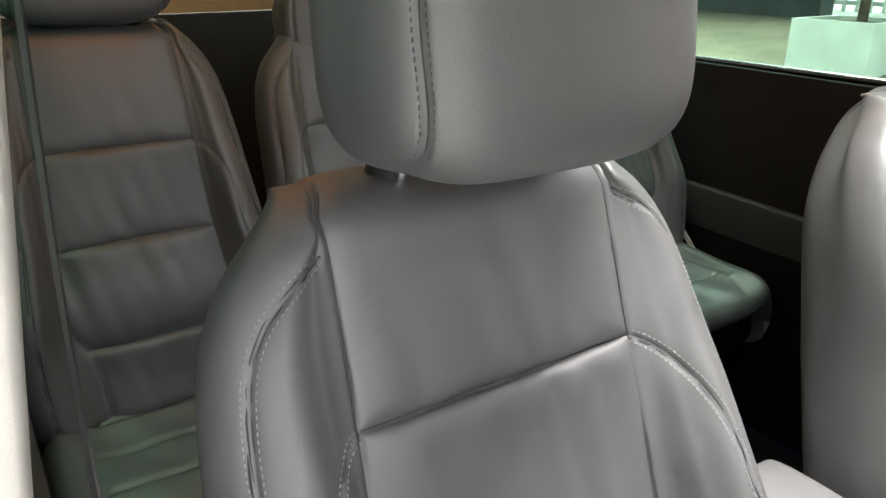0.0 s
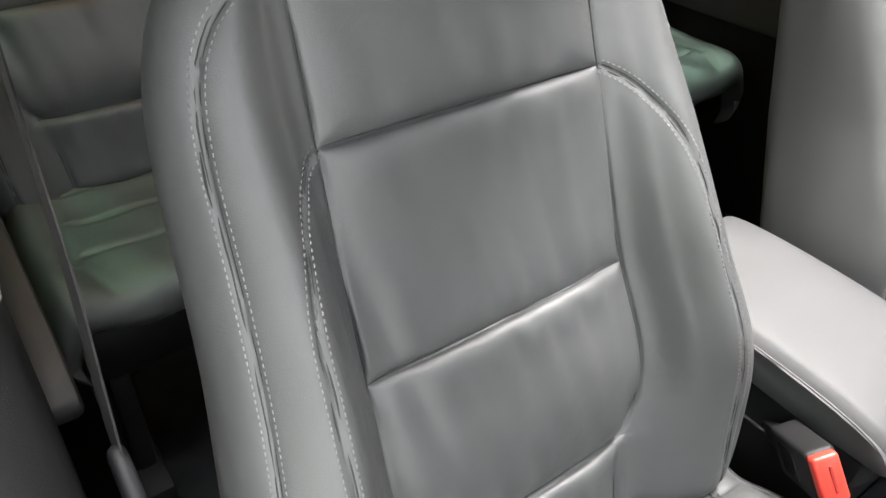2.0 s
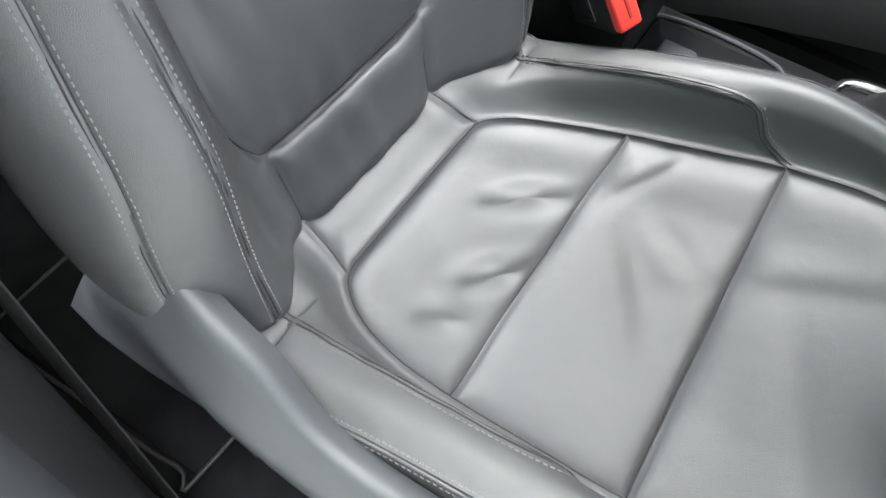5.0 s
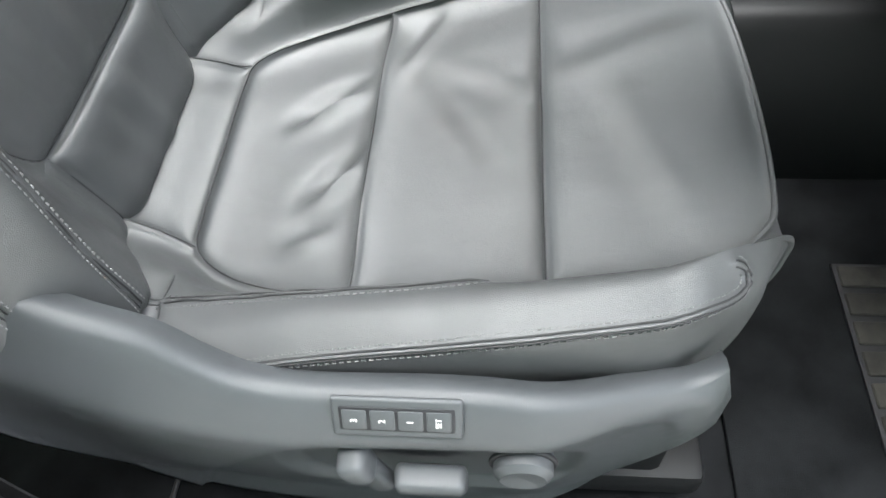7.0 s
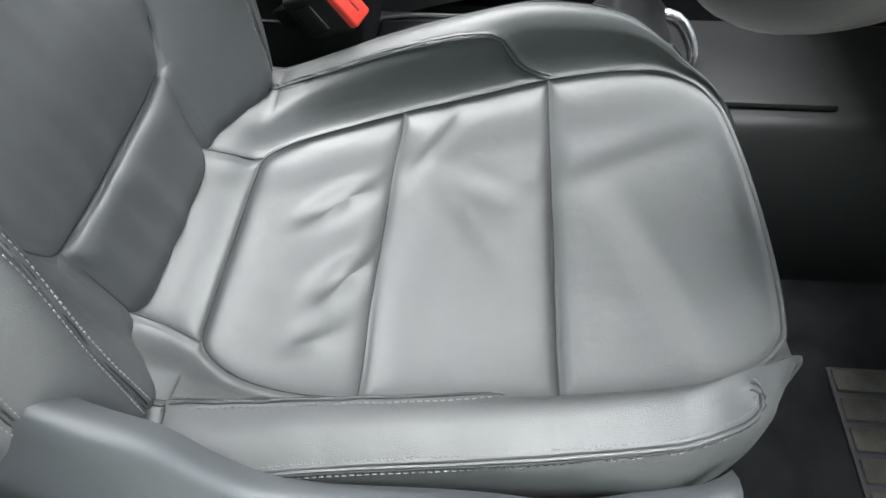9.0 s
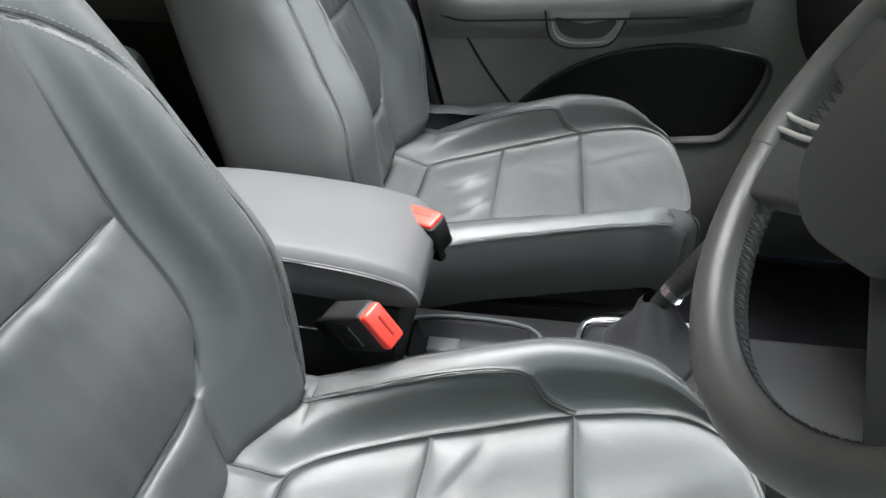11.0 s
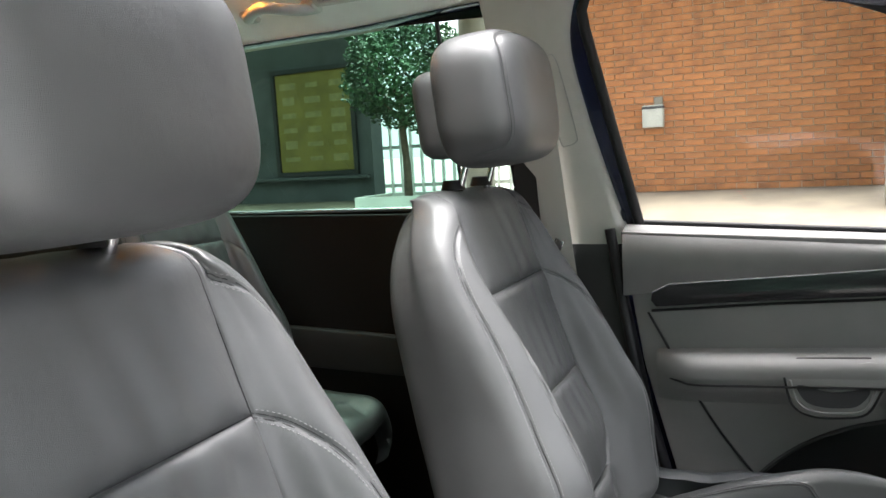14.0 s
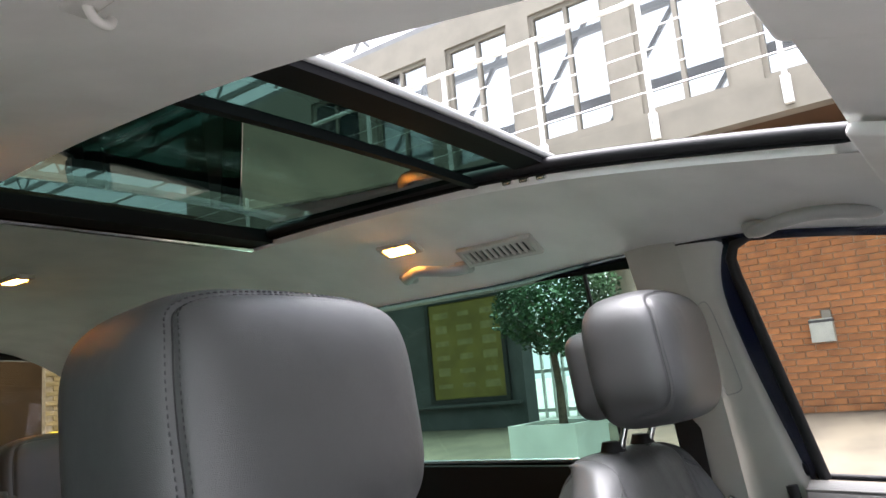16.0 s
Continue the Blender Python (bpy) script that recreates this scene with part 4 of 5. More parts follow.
def roof_pane(name, y0, y1, z0, z1, half, border, front, mid=.02):
    g = new(name)
    g.parent = o
    height = lambda x, y: z0 + (z1 - z0) * (y - y0) / (y1 - y0) - .008 * (x / half) ** 2
    P = [[(x + mid, y, height(x, y)) for x in np.linspace(-half, half, 15)] for y in np.linspace(y0, y1, 9)]
    v, f = sheet(np.array(P))
    make("pane", v, f, ROOF_GLASS, g)
    w = border
    edge = lambda y, t: strip([(x + mid, y, height(x, y) - .009) for x in np.linspace(-half, half, 15)], t, min(.018, t), (0, 1, 0))
    part("front_bar", edge(y0 + front / 2, front), FRAME, g, smooth=40)
    part("rear_bar", edge(y1 - w / 2, w), FRAME, g, smooth=40)
    for sg in (-1, 1):
        pts = [(sg * (half - w / 2) + mid, y, height(half, y) - .002) for y in np.linspace(y0, y1, 6)]
        part("side_bar", strip(pts, w, .02, (1, 0, 0)), FRAME, g, smooth=40)
    if front > .05:
        part("front_lip", tube([(x + mid, y0 - .002, height(x, y0) + .002) for x in np.linspace(-half, half, 15)], .007, 8), HANDLE, g, "pale front lip", smooth=50)
    return g


roof_pane("fixed_panel", .82, 1.46, 1.913, 1.924, .372, .034, .015)
roof_pane("sliding_panel", .668, 1.28, 1.920, 1.965, .388, .045, .055)
part("blind_rail", strip([(x, 1.335 + .012 * (x / .36) ** 2, 1.938 - .006 * (x / .36) ** 2) for x in np.linspace(-.33, .34, 17)], .030, .008, (0, 1, 0)), WHITE, o, "pale strip above the rear roof glass", smooth=40)

for y in (0.753, 0.717, 0.681):
    part("guide_shoe", rbox((.016, .020, .012), (.372, y, float(liner_z(np.array(.37), np.array(y))) + .012), .003), CHROME, o, smooth=40)

# ---- passenger door ----
DX = .755
door = thing("door_1", "closed charcoal front passenger door with grab armrest", "car door", kind="structure")
outline = [(.405, 1.275), (.362, 1.0), (.292, .74), (.25, .55), (.22, .46), (-.75, .46), (-.95, .80), (-.95, 1.20), (-.35, 1.247)]
pocket = spline([(.155, .755), (.14, .793), (.069, .858), (-.029, .908), (-.166, .938), (-.30, .930), (-.360, .906), (-.355, .84), (-.308, .748), (-.25, .730), (-.10, .72), (.10, .725)], 4, True)
bm = prism(outline, "x", DX - .018, DX + .02, holes=[[tuple(p) for p in pocket[::-1]]], bevel=.004)
part("door_panel", bm, SOFT, door, smooth=35)
# black backing: the deep map pocket's shade is put into its colour
part("map_pocket", prism([tuple(p) for p in spline([(.18, .78), (.02, .92), (-.18, .96), (-.39, .93), (-.33, .71), (.16, .69)], 4, True)], "x", DX + .045, DX + .055), RUBBER, door, "black sheet for the map pocket's inner shade")
part("pocket_lip", tube([(DX - .02, y, z) for y, z in pocket], .0045, 6, closed=True), MID, door, smooth=50)
part("outer_skin", prism([(.40, 1.27), (.25, .5), (-.95, .5), (-.95, 1.2)], "x", DX + .06, DX + .075), NAVY, door)
# padded upper panel under the window
P = []
for y in np.linspace(.40, -.90, 30):
    zt = 1.281 - (.38 - y) * .047
    zl = 1.148 + (.34 - y) * .13 if y > -.36 else 1.239
    zl = min(zl, zt - .03)
    P.append([(DX + .045, y, zt - .004), (DX + .02, y, zt + .004), (DX - .006, y, zt - .002), (DX - .022, y, zt - .016), (DX - .03, y, (zt + zl) / 2), (DX - .026, y, zl + .004), (DX - .012, y, zl)])
v, f = sheet(np.array(P))
make("upper_pad", v, f, SOFT, door)
# decor strip
strip_out = [(.345, 1.135), (.342, 1.152), (.308, 1.170), (.12, 1.187), (-.13, 1.210), (-.13, 1.160), (.12, 1.141), (.30, 1.125), (.335, 1.122)]
part("decor_strip", prism(strip_out, "x", DX - .028, DX - .018, bevel=.002), GLOSS, door, "gloss dark decor strip", smooth=35)
part("strip_edge", tube([(DX - .028, y, z) for y, z in ((.342, 1.152), (.308, 1.170), (.12, 1.187), (-.13, 1.210))], .0016, 6), CHROME, door, smooth=50)
part("handle_bezel", prism([tuple(p) for p in spline([(-.132, 1.162), (-.132, 1.212), (-.155, 1.236), (-.25, 1.243), (-.36, 1.243), (-.374, 1.232), (-.352, 1.192), (-.31, 1.178), (-.22, 1.170)], 4, True)], "x", DX - .027, DX - .017, bevel=.002), MID, door, "dark plastic bezel round the handle", smooth=35)
# dark plate on the bezel: the handle recess is only painted shade
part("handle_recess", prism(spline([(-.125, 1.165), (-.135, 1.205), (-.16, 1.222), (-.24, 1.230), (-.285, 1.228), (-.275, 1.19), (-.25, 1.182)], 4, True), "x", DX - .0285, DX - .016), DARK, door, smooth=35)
b = tube(spline([(DX - .030, -.140, 1.180), (DX - .042, -.165, 1.187), (DX - .046, -.20, 1.185), (DX - .046, -.250, 1.186)], 5), [.0075] * 8 + [.0075 - .0004 * i for i in range(8)], 10, flat=.6)
part("door_handle", b, CHROME, door, "chrome inner door handle", smooth=50)
part("handle_base", prism([(-.120, 1.166), (-.148, 1.204), (-.160, 1.192), (-.158, 1.172)], "x", DX - .034, DX - .02, bevel=.003), CHROME, door, smooth=40)
part("tweeter_cover", rbox((.012, .060, .046), (DX - .024, -.325, 1.212), .006, 3), DARK, door, smooth=40)
# lower panel crease and armrest
part("panel_crease", tube([(DX - .019, .345, 1.112), (DX - .019, .12, 1.134), (DX - .019, -.13, 1.153), (DX - .019, -.37, 1.170)], .003, 6), DARK, door, smooth=50)
P = []
for y in np.linspace(.335, -.30, 40):
    zt = 1.032 + (.33 - y) * .062
    out = .060 * float(smoothstep(.345, .25, y)) * float(smoothstep(-.305, -.22, y)) + .012
    th = .062 - .02 * float(smoothstep(-.1, -.30, y))
    P.append([(DX - .016, y, zt + .002), (DX - .018 - out * .5, y, zt), (DX - .018 - out, y, zt - .008), (DX - .02 - out, y, zt - .03), (DX - .018 - out * .9, y, zt - th), (DX - .018 - out * .35, y, zt - th - .02), (DX - .016, y, zt - th - .05)])
v, f = sheet(np.array(P))
make("armrest", v, f, SOFT, door)
part("armrest_crease", tube([(DX - .018 - .074 * float(smoothstep(.345, .25, y)) * float(smoothstep(-.305, -.22, y)) - .002, y, 1.032 + (.33 - y) * .062 - .052) for y in np.linspace(.32, -.28, 24)], .0022, 6), DARK, door, smooth=50)
part("switch_plate", rbox((.05, .20, .006), (DX - .055, -.165, 1.058), .0025, 2, Matrix.Rotation(radians(-3.7), 3, "X")), DARK, door, smooth=40)
part("window_switch", rbox((.018, .034, .008), (DX - .055, -.225, 1.064), .003), GLOSS, door, smooth=40)
cup = prism(spline([(.095, 1.035), (.098, 1.0), (.085, .962), (.055, .943), (.01, .943), (-.035, .955), (-.055, .985), (-.06, 1.045), (.02, 1.04)], 5, True), "x", DX - .09, DX - .02, bevel=.006)
part("pull_cup", cup, SOFT, door, smooth=40)
# flat dark plate in place of the cup hollow's shade
part("cup_hollow", rbox((.045, .125, .008), (DX - .052, .018, 1.0445), .005, 3, Matrix.Rotation(radians(-3.7), 3, "X")), DARK, door, smooth=40)
part("cup_groove", tube([(DX - .0905, y, z) for y, z in spline([(.098, 1.012), (.085, .962), (.055, .943), (.01, .943), (-.035, .955), (-.058, 1.0)], 5)], .0022, 6), DARK, door, smooth=50)
part("cup_lip", tube([(DX - .093, y, z) for y, z in spline([(.088, 1.008), (.076, .968), (.050, .953), (.01, .953), (-.030, .962), (-.048, 1.0)], 5)], .002, 8), SOFT, door, smooth=60)
# black inlay on the cup's face paints the shade of its opening
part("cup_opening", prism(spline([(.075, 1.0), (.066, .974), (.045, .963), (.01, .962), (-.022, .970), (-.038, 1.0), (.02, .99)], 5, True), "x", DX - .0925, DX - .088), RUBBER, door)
part("speaker_line", tube([(DX - .02, y, z) for y, z in spline([(.352, 1.109), (.315, 1.04), (.296, 1.004), (.225, .883), (.15, .785), (.08, .70)], 6)], .0025, 6), DARK, door, smooth=50)
part("door_seal", tube([(DX - .01, y + .018, z) for y, z in ((.41, 1.28), (.366, 1.0), (.296, .74), (.25, .52))], .011, 8), RUBBER, door, smooth=50)
# added dark box, plugs a gap where daylight showed beside the pillar
part("hinge_cover", rbox((.05, .055, .16), (DX + .058, .435, 1.235), .01), RUBBER, door, smooth=40)
# window frame and pane of the passenger door
win = [(.378, 1.283), (.432, 1.54), (.462, 1.685), (.466, 1.72), (.455, 1.745), (.416, 1.762), (.309, 1.748), (.164, 1.722), (.0, 1.685), (-.40, 1.515), (-.92, 1.235)]
outer = [(.44, 1.272), (.51, 1.54), (.545, 1.70), (.545, 1.74), (.525, 1.775), (.45, 1.795), (.32, 1.79), (.17, 1.77), (0, 1.735), (-.42, 1.56), (-.97, 1.222)]
lean = lambda z: DX + .055 - .085 * max(0, (z - 1.27)) / .45
wf = new("window_frame")
wf.parent = door
bm = bmesh.new()
for d in (0, .02):
    a = [bm.verts.new((lean(z) + d, y, z)) for y, z in outer]
    b_ = [bm.verts.new((lean(z) + d, y, z)) for y, z in win]
    for i in range(len(a) - 1):
        bm.faces.new((a[i], a[i + 1], b_[i + 1], b_[i]))
part("frame_paint", bm, NAVY, wf, smooth=30)
part("frame_seal", tube([(lean(z) - .004, y, z) for y, z in win], .011, 8), RUBBER, wf, smooth=50)
bm = bmesh.new()
vs = [bm.verts.new((lean(z) + .012, y, z)) for y, z in win]
bm.faces.new(vs)
g = part("pane", bm, CLEAR, wf)
g.visible_shadow = False
part("sill_moulding", tube([(DX + .06, y, 1.286 - (.38 - y) * .047) for y in (.40, -.2, -.92)], .006, 8), RUBBER, wf, smooth=50)
mir = thing("door_mirror", "dark blue door mirror outside the passenger window", "mirror", at=(1.0, -.43, 1.29))
bm = rbox((.22, .09, .15), (0, 0, 0), .04, 4)
part("housing", bm, NAVY, mir, smooth=60)
part("mirror_glass", rbox((.18, .006, .11), (0, .046, 0), .002, 2), CHROME, mir)
part("arm", tube([(-.09, 0, -.05), (-.17, -.02, -.06)], .022, 10), RUBBER, mir, smooth=60)

# ---- pillars ----
for nm, sg in (("pillar_trim", 1), ("pillar_trim", -1)):
    ob = thing(nm, "pale plastic upper trim of the centre pillar over a dark lower trim", "pillar trim", kind="structure")
    TRIM_ROWS = rows = [(1.245, .404 if sg > 0 else .432, .528, .770), (1.27, .406 if sg > 0 else .433, .530, .769), (1.40, .442 if sg > 0 else .452, .54, .752), (1.53, .475, .556, .735), (1.65, .496, .585, .716), (1.73, .485, .62, .705), (1.80, .45, .66, .70)]
    P = []
    for z, ya, yb, x in spline(rows, 5):
        P.append([(sg * (x + .04), ya - .004, z), (sg * (x + .006), ya, z), (sg * x, ya + .012, z), (sg * (x - .004), (ya + yb) / 2, z), (sg * x, yb - .012, z), (sg * (x + .008), yb, z), (sg * (x + .04), yb + .004, z)])
    v, f = sheet(np.array(P))
    make("upper_trim", v, f if sg > 0 else f[:, ::-1], PILLAR, ob)
    rows = [(.44, .26, .60, .775), (.70, .33, .62, .772), (.95, .375, .615, .77), (1.10, .405, .605, .77), (1.252, .428, .60, .772)]
    P = []
    for z, ya, yb, x in spline(rows, 5):
        P.append([(sg * (x + .04), ya - .004, z), (sg * (x + .01), ya, z), (sg * (x + .002), ya + .015, z), (sg * x, (ya + yb) / 2, z), (sg * x, yb - .012, z), (sg * (x + .04), yb + .004, z)])
    v, f = sheet(np.array(P))
    make("lower_trim", v, f if sg > 0 else f[:, ::-1], MID if sg > 0 else DARK, ob)
    P = []
    for z, ya, yb, x in spline([(1.08, .50, .61, .79), (1.215, .51, .61, .764), (1.385, .52, .612, .733), (1.53, .53, .625, .708), (1.68, .55, .655, .69), (1.80, .57, .68, .692)], 5):
        P.append([(sg * x, ya, z), (sg * (x - .005), (ya + yb) / 2, z), (sg * x, yb, z)])
    v, f = sheet(np.array(P))
    if sg > 0:
        make("pillar_cover", v, f, PILLAR, ob)
        ring = spline([(.536, 1.640), (.522, 1.632), (.508, 1.575), (.490, 1.480), (.492, 1.462), (.510, 1.455), (.524, 1.462), (.536, 1.54), (.545, 1.62)], 5, True)
        surf = lambda z: float(np.interp(z, [r[0] for r in TRIM_ROWS], [r[3] for r in TRIM_ROWS]))
        part("adjuster_outline", tube([(surf(z) - .0035, y, z) for y, z in ring], .0012, 6, closed=True), HANDLE, ob, "joint round the belt adjuster", smooth=60)

# ---- sliding doors behind the pillars ----
for nm, sg in (("door_2", 1), ("door_3", -1)):
    ob = thing(nm, "closed black sliding rear door with green tinted window", "car door", kind="structure")
    x = .775
    body = [(.64, .46), (2.05, .46), (2.05, 1.325), (.64, 1.315)]
    lo, hi = sorted((sg * x, sg * (x + .03)))
    part("door_panel", prism(body, "x", lo, hi, bevel=.004), DARK, ob, smooth=35)
    lo, hi = sorted((sg * (x - .03), sg * (x + .001)))
    part("arm_ledge", prism(spline([(.68, 1.00), (1.2, 1.03), (1.9, 1.03), (1.95, .96), (1.3, .93), (.75, .93)], 4, True), "x", lo, hi, bevel=.008), MID, ob, smooth=40)
    part("sill_moulding", tube([(sg * (x + .012), y, 1.327) for y in (.66, 1.4, 2.03)], .006, 8), CHROME, ob, "bright window moulding", smooth=50)
    w0 = [(.645, 1.325), (1.98, 1.33), (1.98, 1.70), (1.9, 1.745), (.85, 1.738), (.665, 1.732)]
    w1 = [(.625, 1.31), (2.08, 1.31), (2.08, 1.72), (1.95, 1.80), (.80, 1.80), (.645, 1.80)]
    ln = lambda z: sg * (x + .02 - .085 * (z - 1.3) / .45)
    bm = bmesh.new()
    a = [bm.verts.new((ln(z), y, z)) for y, z in w1]
    b_ = [bm.verts.new((ln(z), y, z)) for y, z in w0]
    for i in range(6):
        bm.faces.new((a[i], a[(i + 1) % 6], b_[(i + 1) % 6], b_[i]))
    part("window_frame", bm, GLOSS, ob)
    bm = bmesh.new()
    bm.faces.new([bm.verts.new((ln(z) + sg * .004, y, z)) for y, z in [(.77, 1.326), *w0[1:5], (.78, 1.736)]])
    part("pane", bm, GREEN_GLASS if sg > 0 else SIDE_GLASS, ob, "green tinted pane")
    bm = bmesh.new()
    bm.faces.new([bm.verts.new((ln(z) + sg * .004, y, z)) for y, z in (w0[0], (.77, 1.326), (.78, 1.736), w0[5])])
    g = part("front_pane", bm, PALE_GLASS, ob, "paler front strip of glass")
    g.visible_shadow = False
    part("divider", tube([(ln(z) - sg * .002, y, z) for y, z in ((.77, 1.326), (.78, 1.736))], .005, 6), RUBBER, ob)
# rear side and tail
for sg in (1, -1):
    ob = thing("quarter_panel", "dark rear side panel with tinted quarter window", "side panel", kind="structure")
    lo, hi = sorted((sg * .775, sg * .80))
    part("side_panel", prism([(2.06, .42), (3.02, .42), (3.02, 1.80), (2.06, 1.80)], "x", lo, hi, holes=[[(2.2, 1.33), (2.2, 1.72), (2.85, 1.70), (2.85, 1.36)]]), MID, ob)
    bm = bmesh.new()
    bm.faces.new([bm.verts.new((sg * .79, y, z)) for y, z in ((2.2, 1.33), (2.2, 1.72), (2.85, 1.70), (2.85, 1.36))])
    part("pane", bm, GREEN_GLASS, ob, "green tinted pane")
tail = thing("tailgate", "closed tailgate with rounded tinted rear window", "tailgate", kind="structure")
hole = spline([(-.72, 1.42), (-.70, 1.68), (-.6, 1.745), (0, 1.755), (.6, 1.745), (.70, 1.68), (.72, 1.42), (.6, 1.36), (-.6, 1.36)], 4, True)
part("tail_panel", prism([(-.80, .42), (.80, .42), (.80, 1.85), (-.80, 1.85)], "y", 2.98, 3.03, holes=[[tuple(p) for p in hole]]), MID, tail)
bm = bmesh.new()
bm.faces.new([bm.verts.new((p[0], 3.0, p[1])) for p in hole])
part("pane", bm, TAIL_GLASS, tail)

# ---- dash, windscreen and front ----
dash = thing("dashboard", "black soft dashboard with silver air vents", "dashboard", kind="structure")
prof = spline([(-.95, 1.15), (-.70, 1.19), (-.50, 1.19), (-.40, 1.165), (-.37, 1.10), (-.39, 1.0), (-.43, .92), (-.50, .86), (-.62, .80), (-.9, .78)], 5)
P = np.array([[(x, y, z) for y, z in prof] for x in np.linspace(-.74, .74, 20)])
v, f = sheet(P)
make("dash_pad", v, f, DARK, dash)
part("firewall", prism([(-.80, .40), (.80, .40), (.80, 1.15), (-.80, 1.15)], "y", -1.0, -.96), DARK, dash)
for x in (-.64, .64):
    vent = new("air_vent")
    vent.parent = dash
    tagged(vent, "silver framed air vent with black slats")
    part("vent_frame", prism([(x - .07, 1.085), (x + .07, 1.085), (x + .075, 1.165), (x - .065, 1.165)], "y", -.385, -.36, holes=[[(x - .055, 1.098), (x - .052, 1.153), (x + .062, 1.153), (x + .057, 1.098)]], bevel=.003), TRIM, vent, smooth=40)
    for i in range(4):
        part("slat", rbox((.112, .018, .004), (x + .002, -.372, 1.108 + .0125 * i), .001), GLOSS, vent)
bm = bmesh.new()
bm.faces.new([bm.verts.new(p) for p in ((-.74, -.95, 1.16), (.74, -.95, 1.16), (.62, -.28, 1.688), (-.62, -.28, 1.688))])
g = part("windscreen", bm, CLEAR)
tagged(g, "sloping clear windscreen", "windscreen", kind="structure")
g.visible_shadow = False
for sg in (1, -1):
    o = part("a_pillar", tube(spline([(sg * .78, -1.0, 1.18), (sg * .72, -.55, 1.50), (sg * .67, -.25, 1.68), (sg * .665, .0, 1.735)], 6), .04, 10, flat=.7), PILLAR, smooth=60)
    tagged(o, "pale plastic trim of the windscreen pillar", "pillar trim", kind="structure")

# steering wheel
STEER = material("wheel_leather", (0.062, 0.060, 0.058), 0.32, spot=0.08, grain=0.25, grain_size=900, grain_kind="cell")
wheel = thing("steering_wheel", "black leather steering wheel with silver lower spoke trim", "steering wheel", at=(-.425, -.132, 1.22))
wheel.rotation_euler = (radians(30), 0, 0)
ring = [(.186 * math.cos(a), 0, .186 * math.sin(a)) for a in np.linspace(0, 2 * math.pi, 73)[:-1]]
part("rim", tube(ring, .0185, 16, closed=True), STEER, wheel, smooth=60)
for a0, a1 in ((-.50, .55), (math.pi - .55, math.pi + .50)):
    part("rim_grip", tube([(.186 * math.cos(a), 0, .186 * math.sin(a)) for a in np.linspace(a0, a1, 24)], .0195, 16), STEER, wheel, "smooth leather grip", smooth=60)
bm = bmesh.new()
for i in range(150):
    a, da = i * 2 * math.pi / 150, .028
    for e in (1, -1):
        q = [((.186 - .0195 * math.cos(c)) * math.cos(a + e * da * (t - .5)), .0195 * math.sin(c), (.186 - .0195 * math.cos(c)) * math.sin(a + e * da * (t - .5))) for t, c in ((0, .1), (.5, -.35), (1, -.85))]
        tube(q, .0011, 4, bm=bm)
tagged(part("rim_lacing", bm, THREAD_DARK, wheel, "cross-laced thread inside the rim"), kind="stuff")
part("airbag_cover", prism(spline([(-.085, .045), (0, .06), (.085, .045), (.075, -.04), (.03, -.075), (-.03, -.075), (-.075, -.04)], 5, True), "y", -.012, .035, bevel=.01), MID, wheel, smooth=45)
for sg in (1, -1):
    part("spoke", prism([(sg * .06, .035), (sg * .176, .026), (sg * .178, -.018), (sg * .055, -.03)], "y", -.012, .012, bevel=.004), MID, wheel, smooth=45)
    part("lower_spoke", prism([(sg * .045, -.035), (sg * .165, -.075), (sg * .135, -.122), (sg * .03, -.072)], "y", -.012, .010, bevel=.005), MID, wheel, smooth=45)
    for k in (0, 1):
        part("spoke_trim", tube(spline([(sg * (.170 - .006 * k), .012, -.060 - .012 * k), (sg * (.150 - .004 * k), .014, -.058 - .010 * k), (sg * .110, .015, -.048 - .010 * k), (sg * .06, .018, -.030 - .010 * k)], 6), .0022, 8), STEEL, wheel, "silver spoke edge", smooth=60)
part("column", tube([(0, -.02, 0), (0, -.14, 0), (0, -.4, 0)], [.05, .065, .07], 20), DARK, wheel, smooth=45)

# ---- centre console ----
con = thing("centre_console", "black centre console with tray and gear gaiter", "console")
part("tunnel", prism([(-.16, .42), (.16, .42), (.13, .66), (.115, .685), (-.115, .685), (-.13, .66)], "y", -.75, .36, bevel=.01), DARK, con, smooth=40)
part("console_top", rbox((.19, .60, .012), (0, -.05, .69), .005), DARK, con, smooth=40)
part("tray", rbox((.085, .17, .004), (.02, .165, .6985), .0015), GLOSS, con, smooth=40)
part("tray_rim", tube(spline([(-.028, .25, .699), (.068, .25, .699), (.068, .08, .699), (-.028, .08, .699)], 5, True), .003, 6, closed=True), TRIM, con, smooth=50)
part("brake_switch", rbox((.034, .05, .016), (-.005, .20, .706), .006, 3), TRIM, con, "grey parking brake switch", smooth=40)
part("key_switch", rbox((.022, .03, .01), (.02, .045, .703), .003, 3), TRIM, con, smooth=40)
part("gaiter_frame", tube(spline([(-.035, .0, .70), (.085, .0, .70), (.10, -.08, .702), (.085, -.17, .704), (-.035, -.17, .704), (-.05, -.08, .702)], 5, True), .008, 8, closed=True, flat=.7), CHROME, con, "chrome gaiter frame", smooth=50)
rings = []
for z, r in ((.70, .060), (.722, .056), (.735, .044), (.752, .040), (.765, .030), (.785, .024), (.80, .017)):
    rings.append([(.025 + r * math.cos(a) * (1 + .09 * math.sin(5 * a + z * 60)), -.085 + r * 1.15 * math.sin(a) * (1 + .07 * math.sin(4 * a - z * 90)), z + .004 * math.sin(3 * a)) for a in np.linspace(0, 2 * math.pi, 41)])
v, f = sheet(np.array(rings))
make("gaiter", v, f, LEATHER_DARK, con, "creased leather gear gaiter")
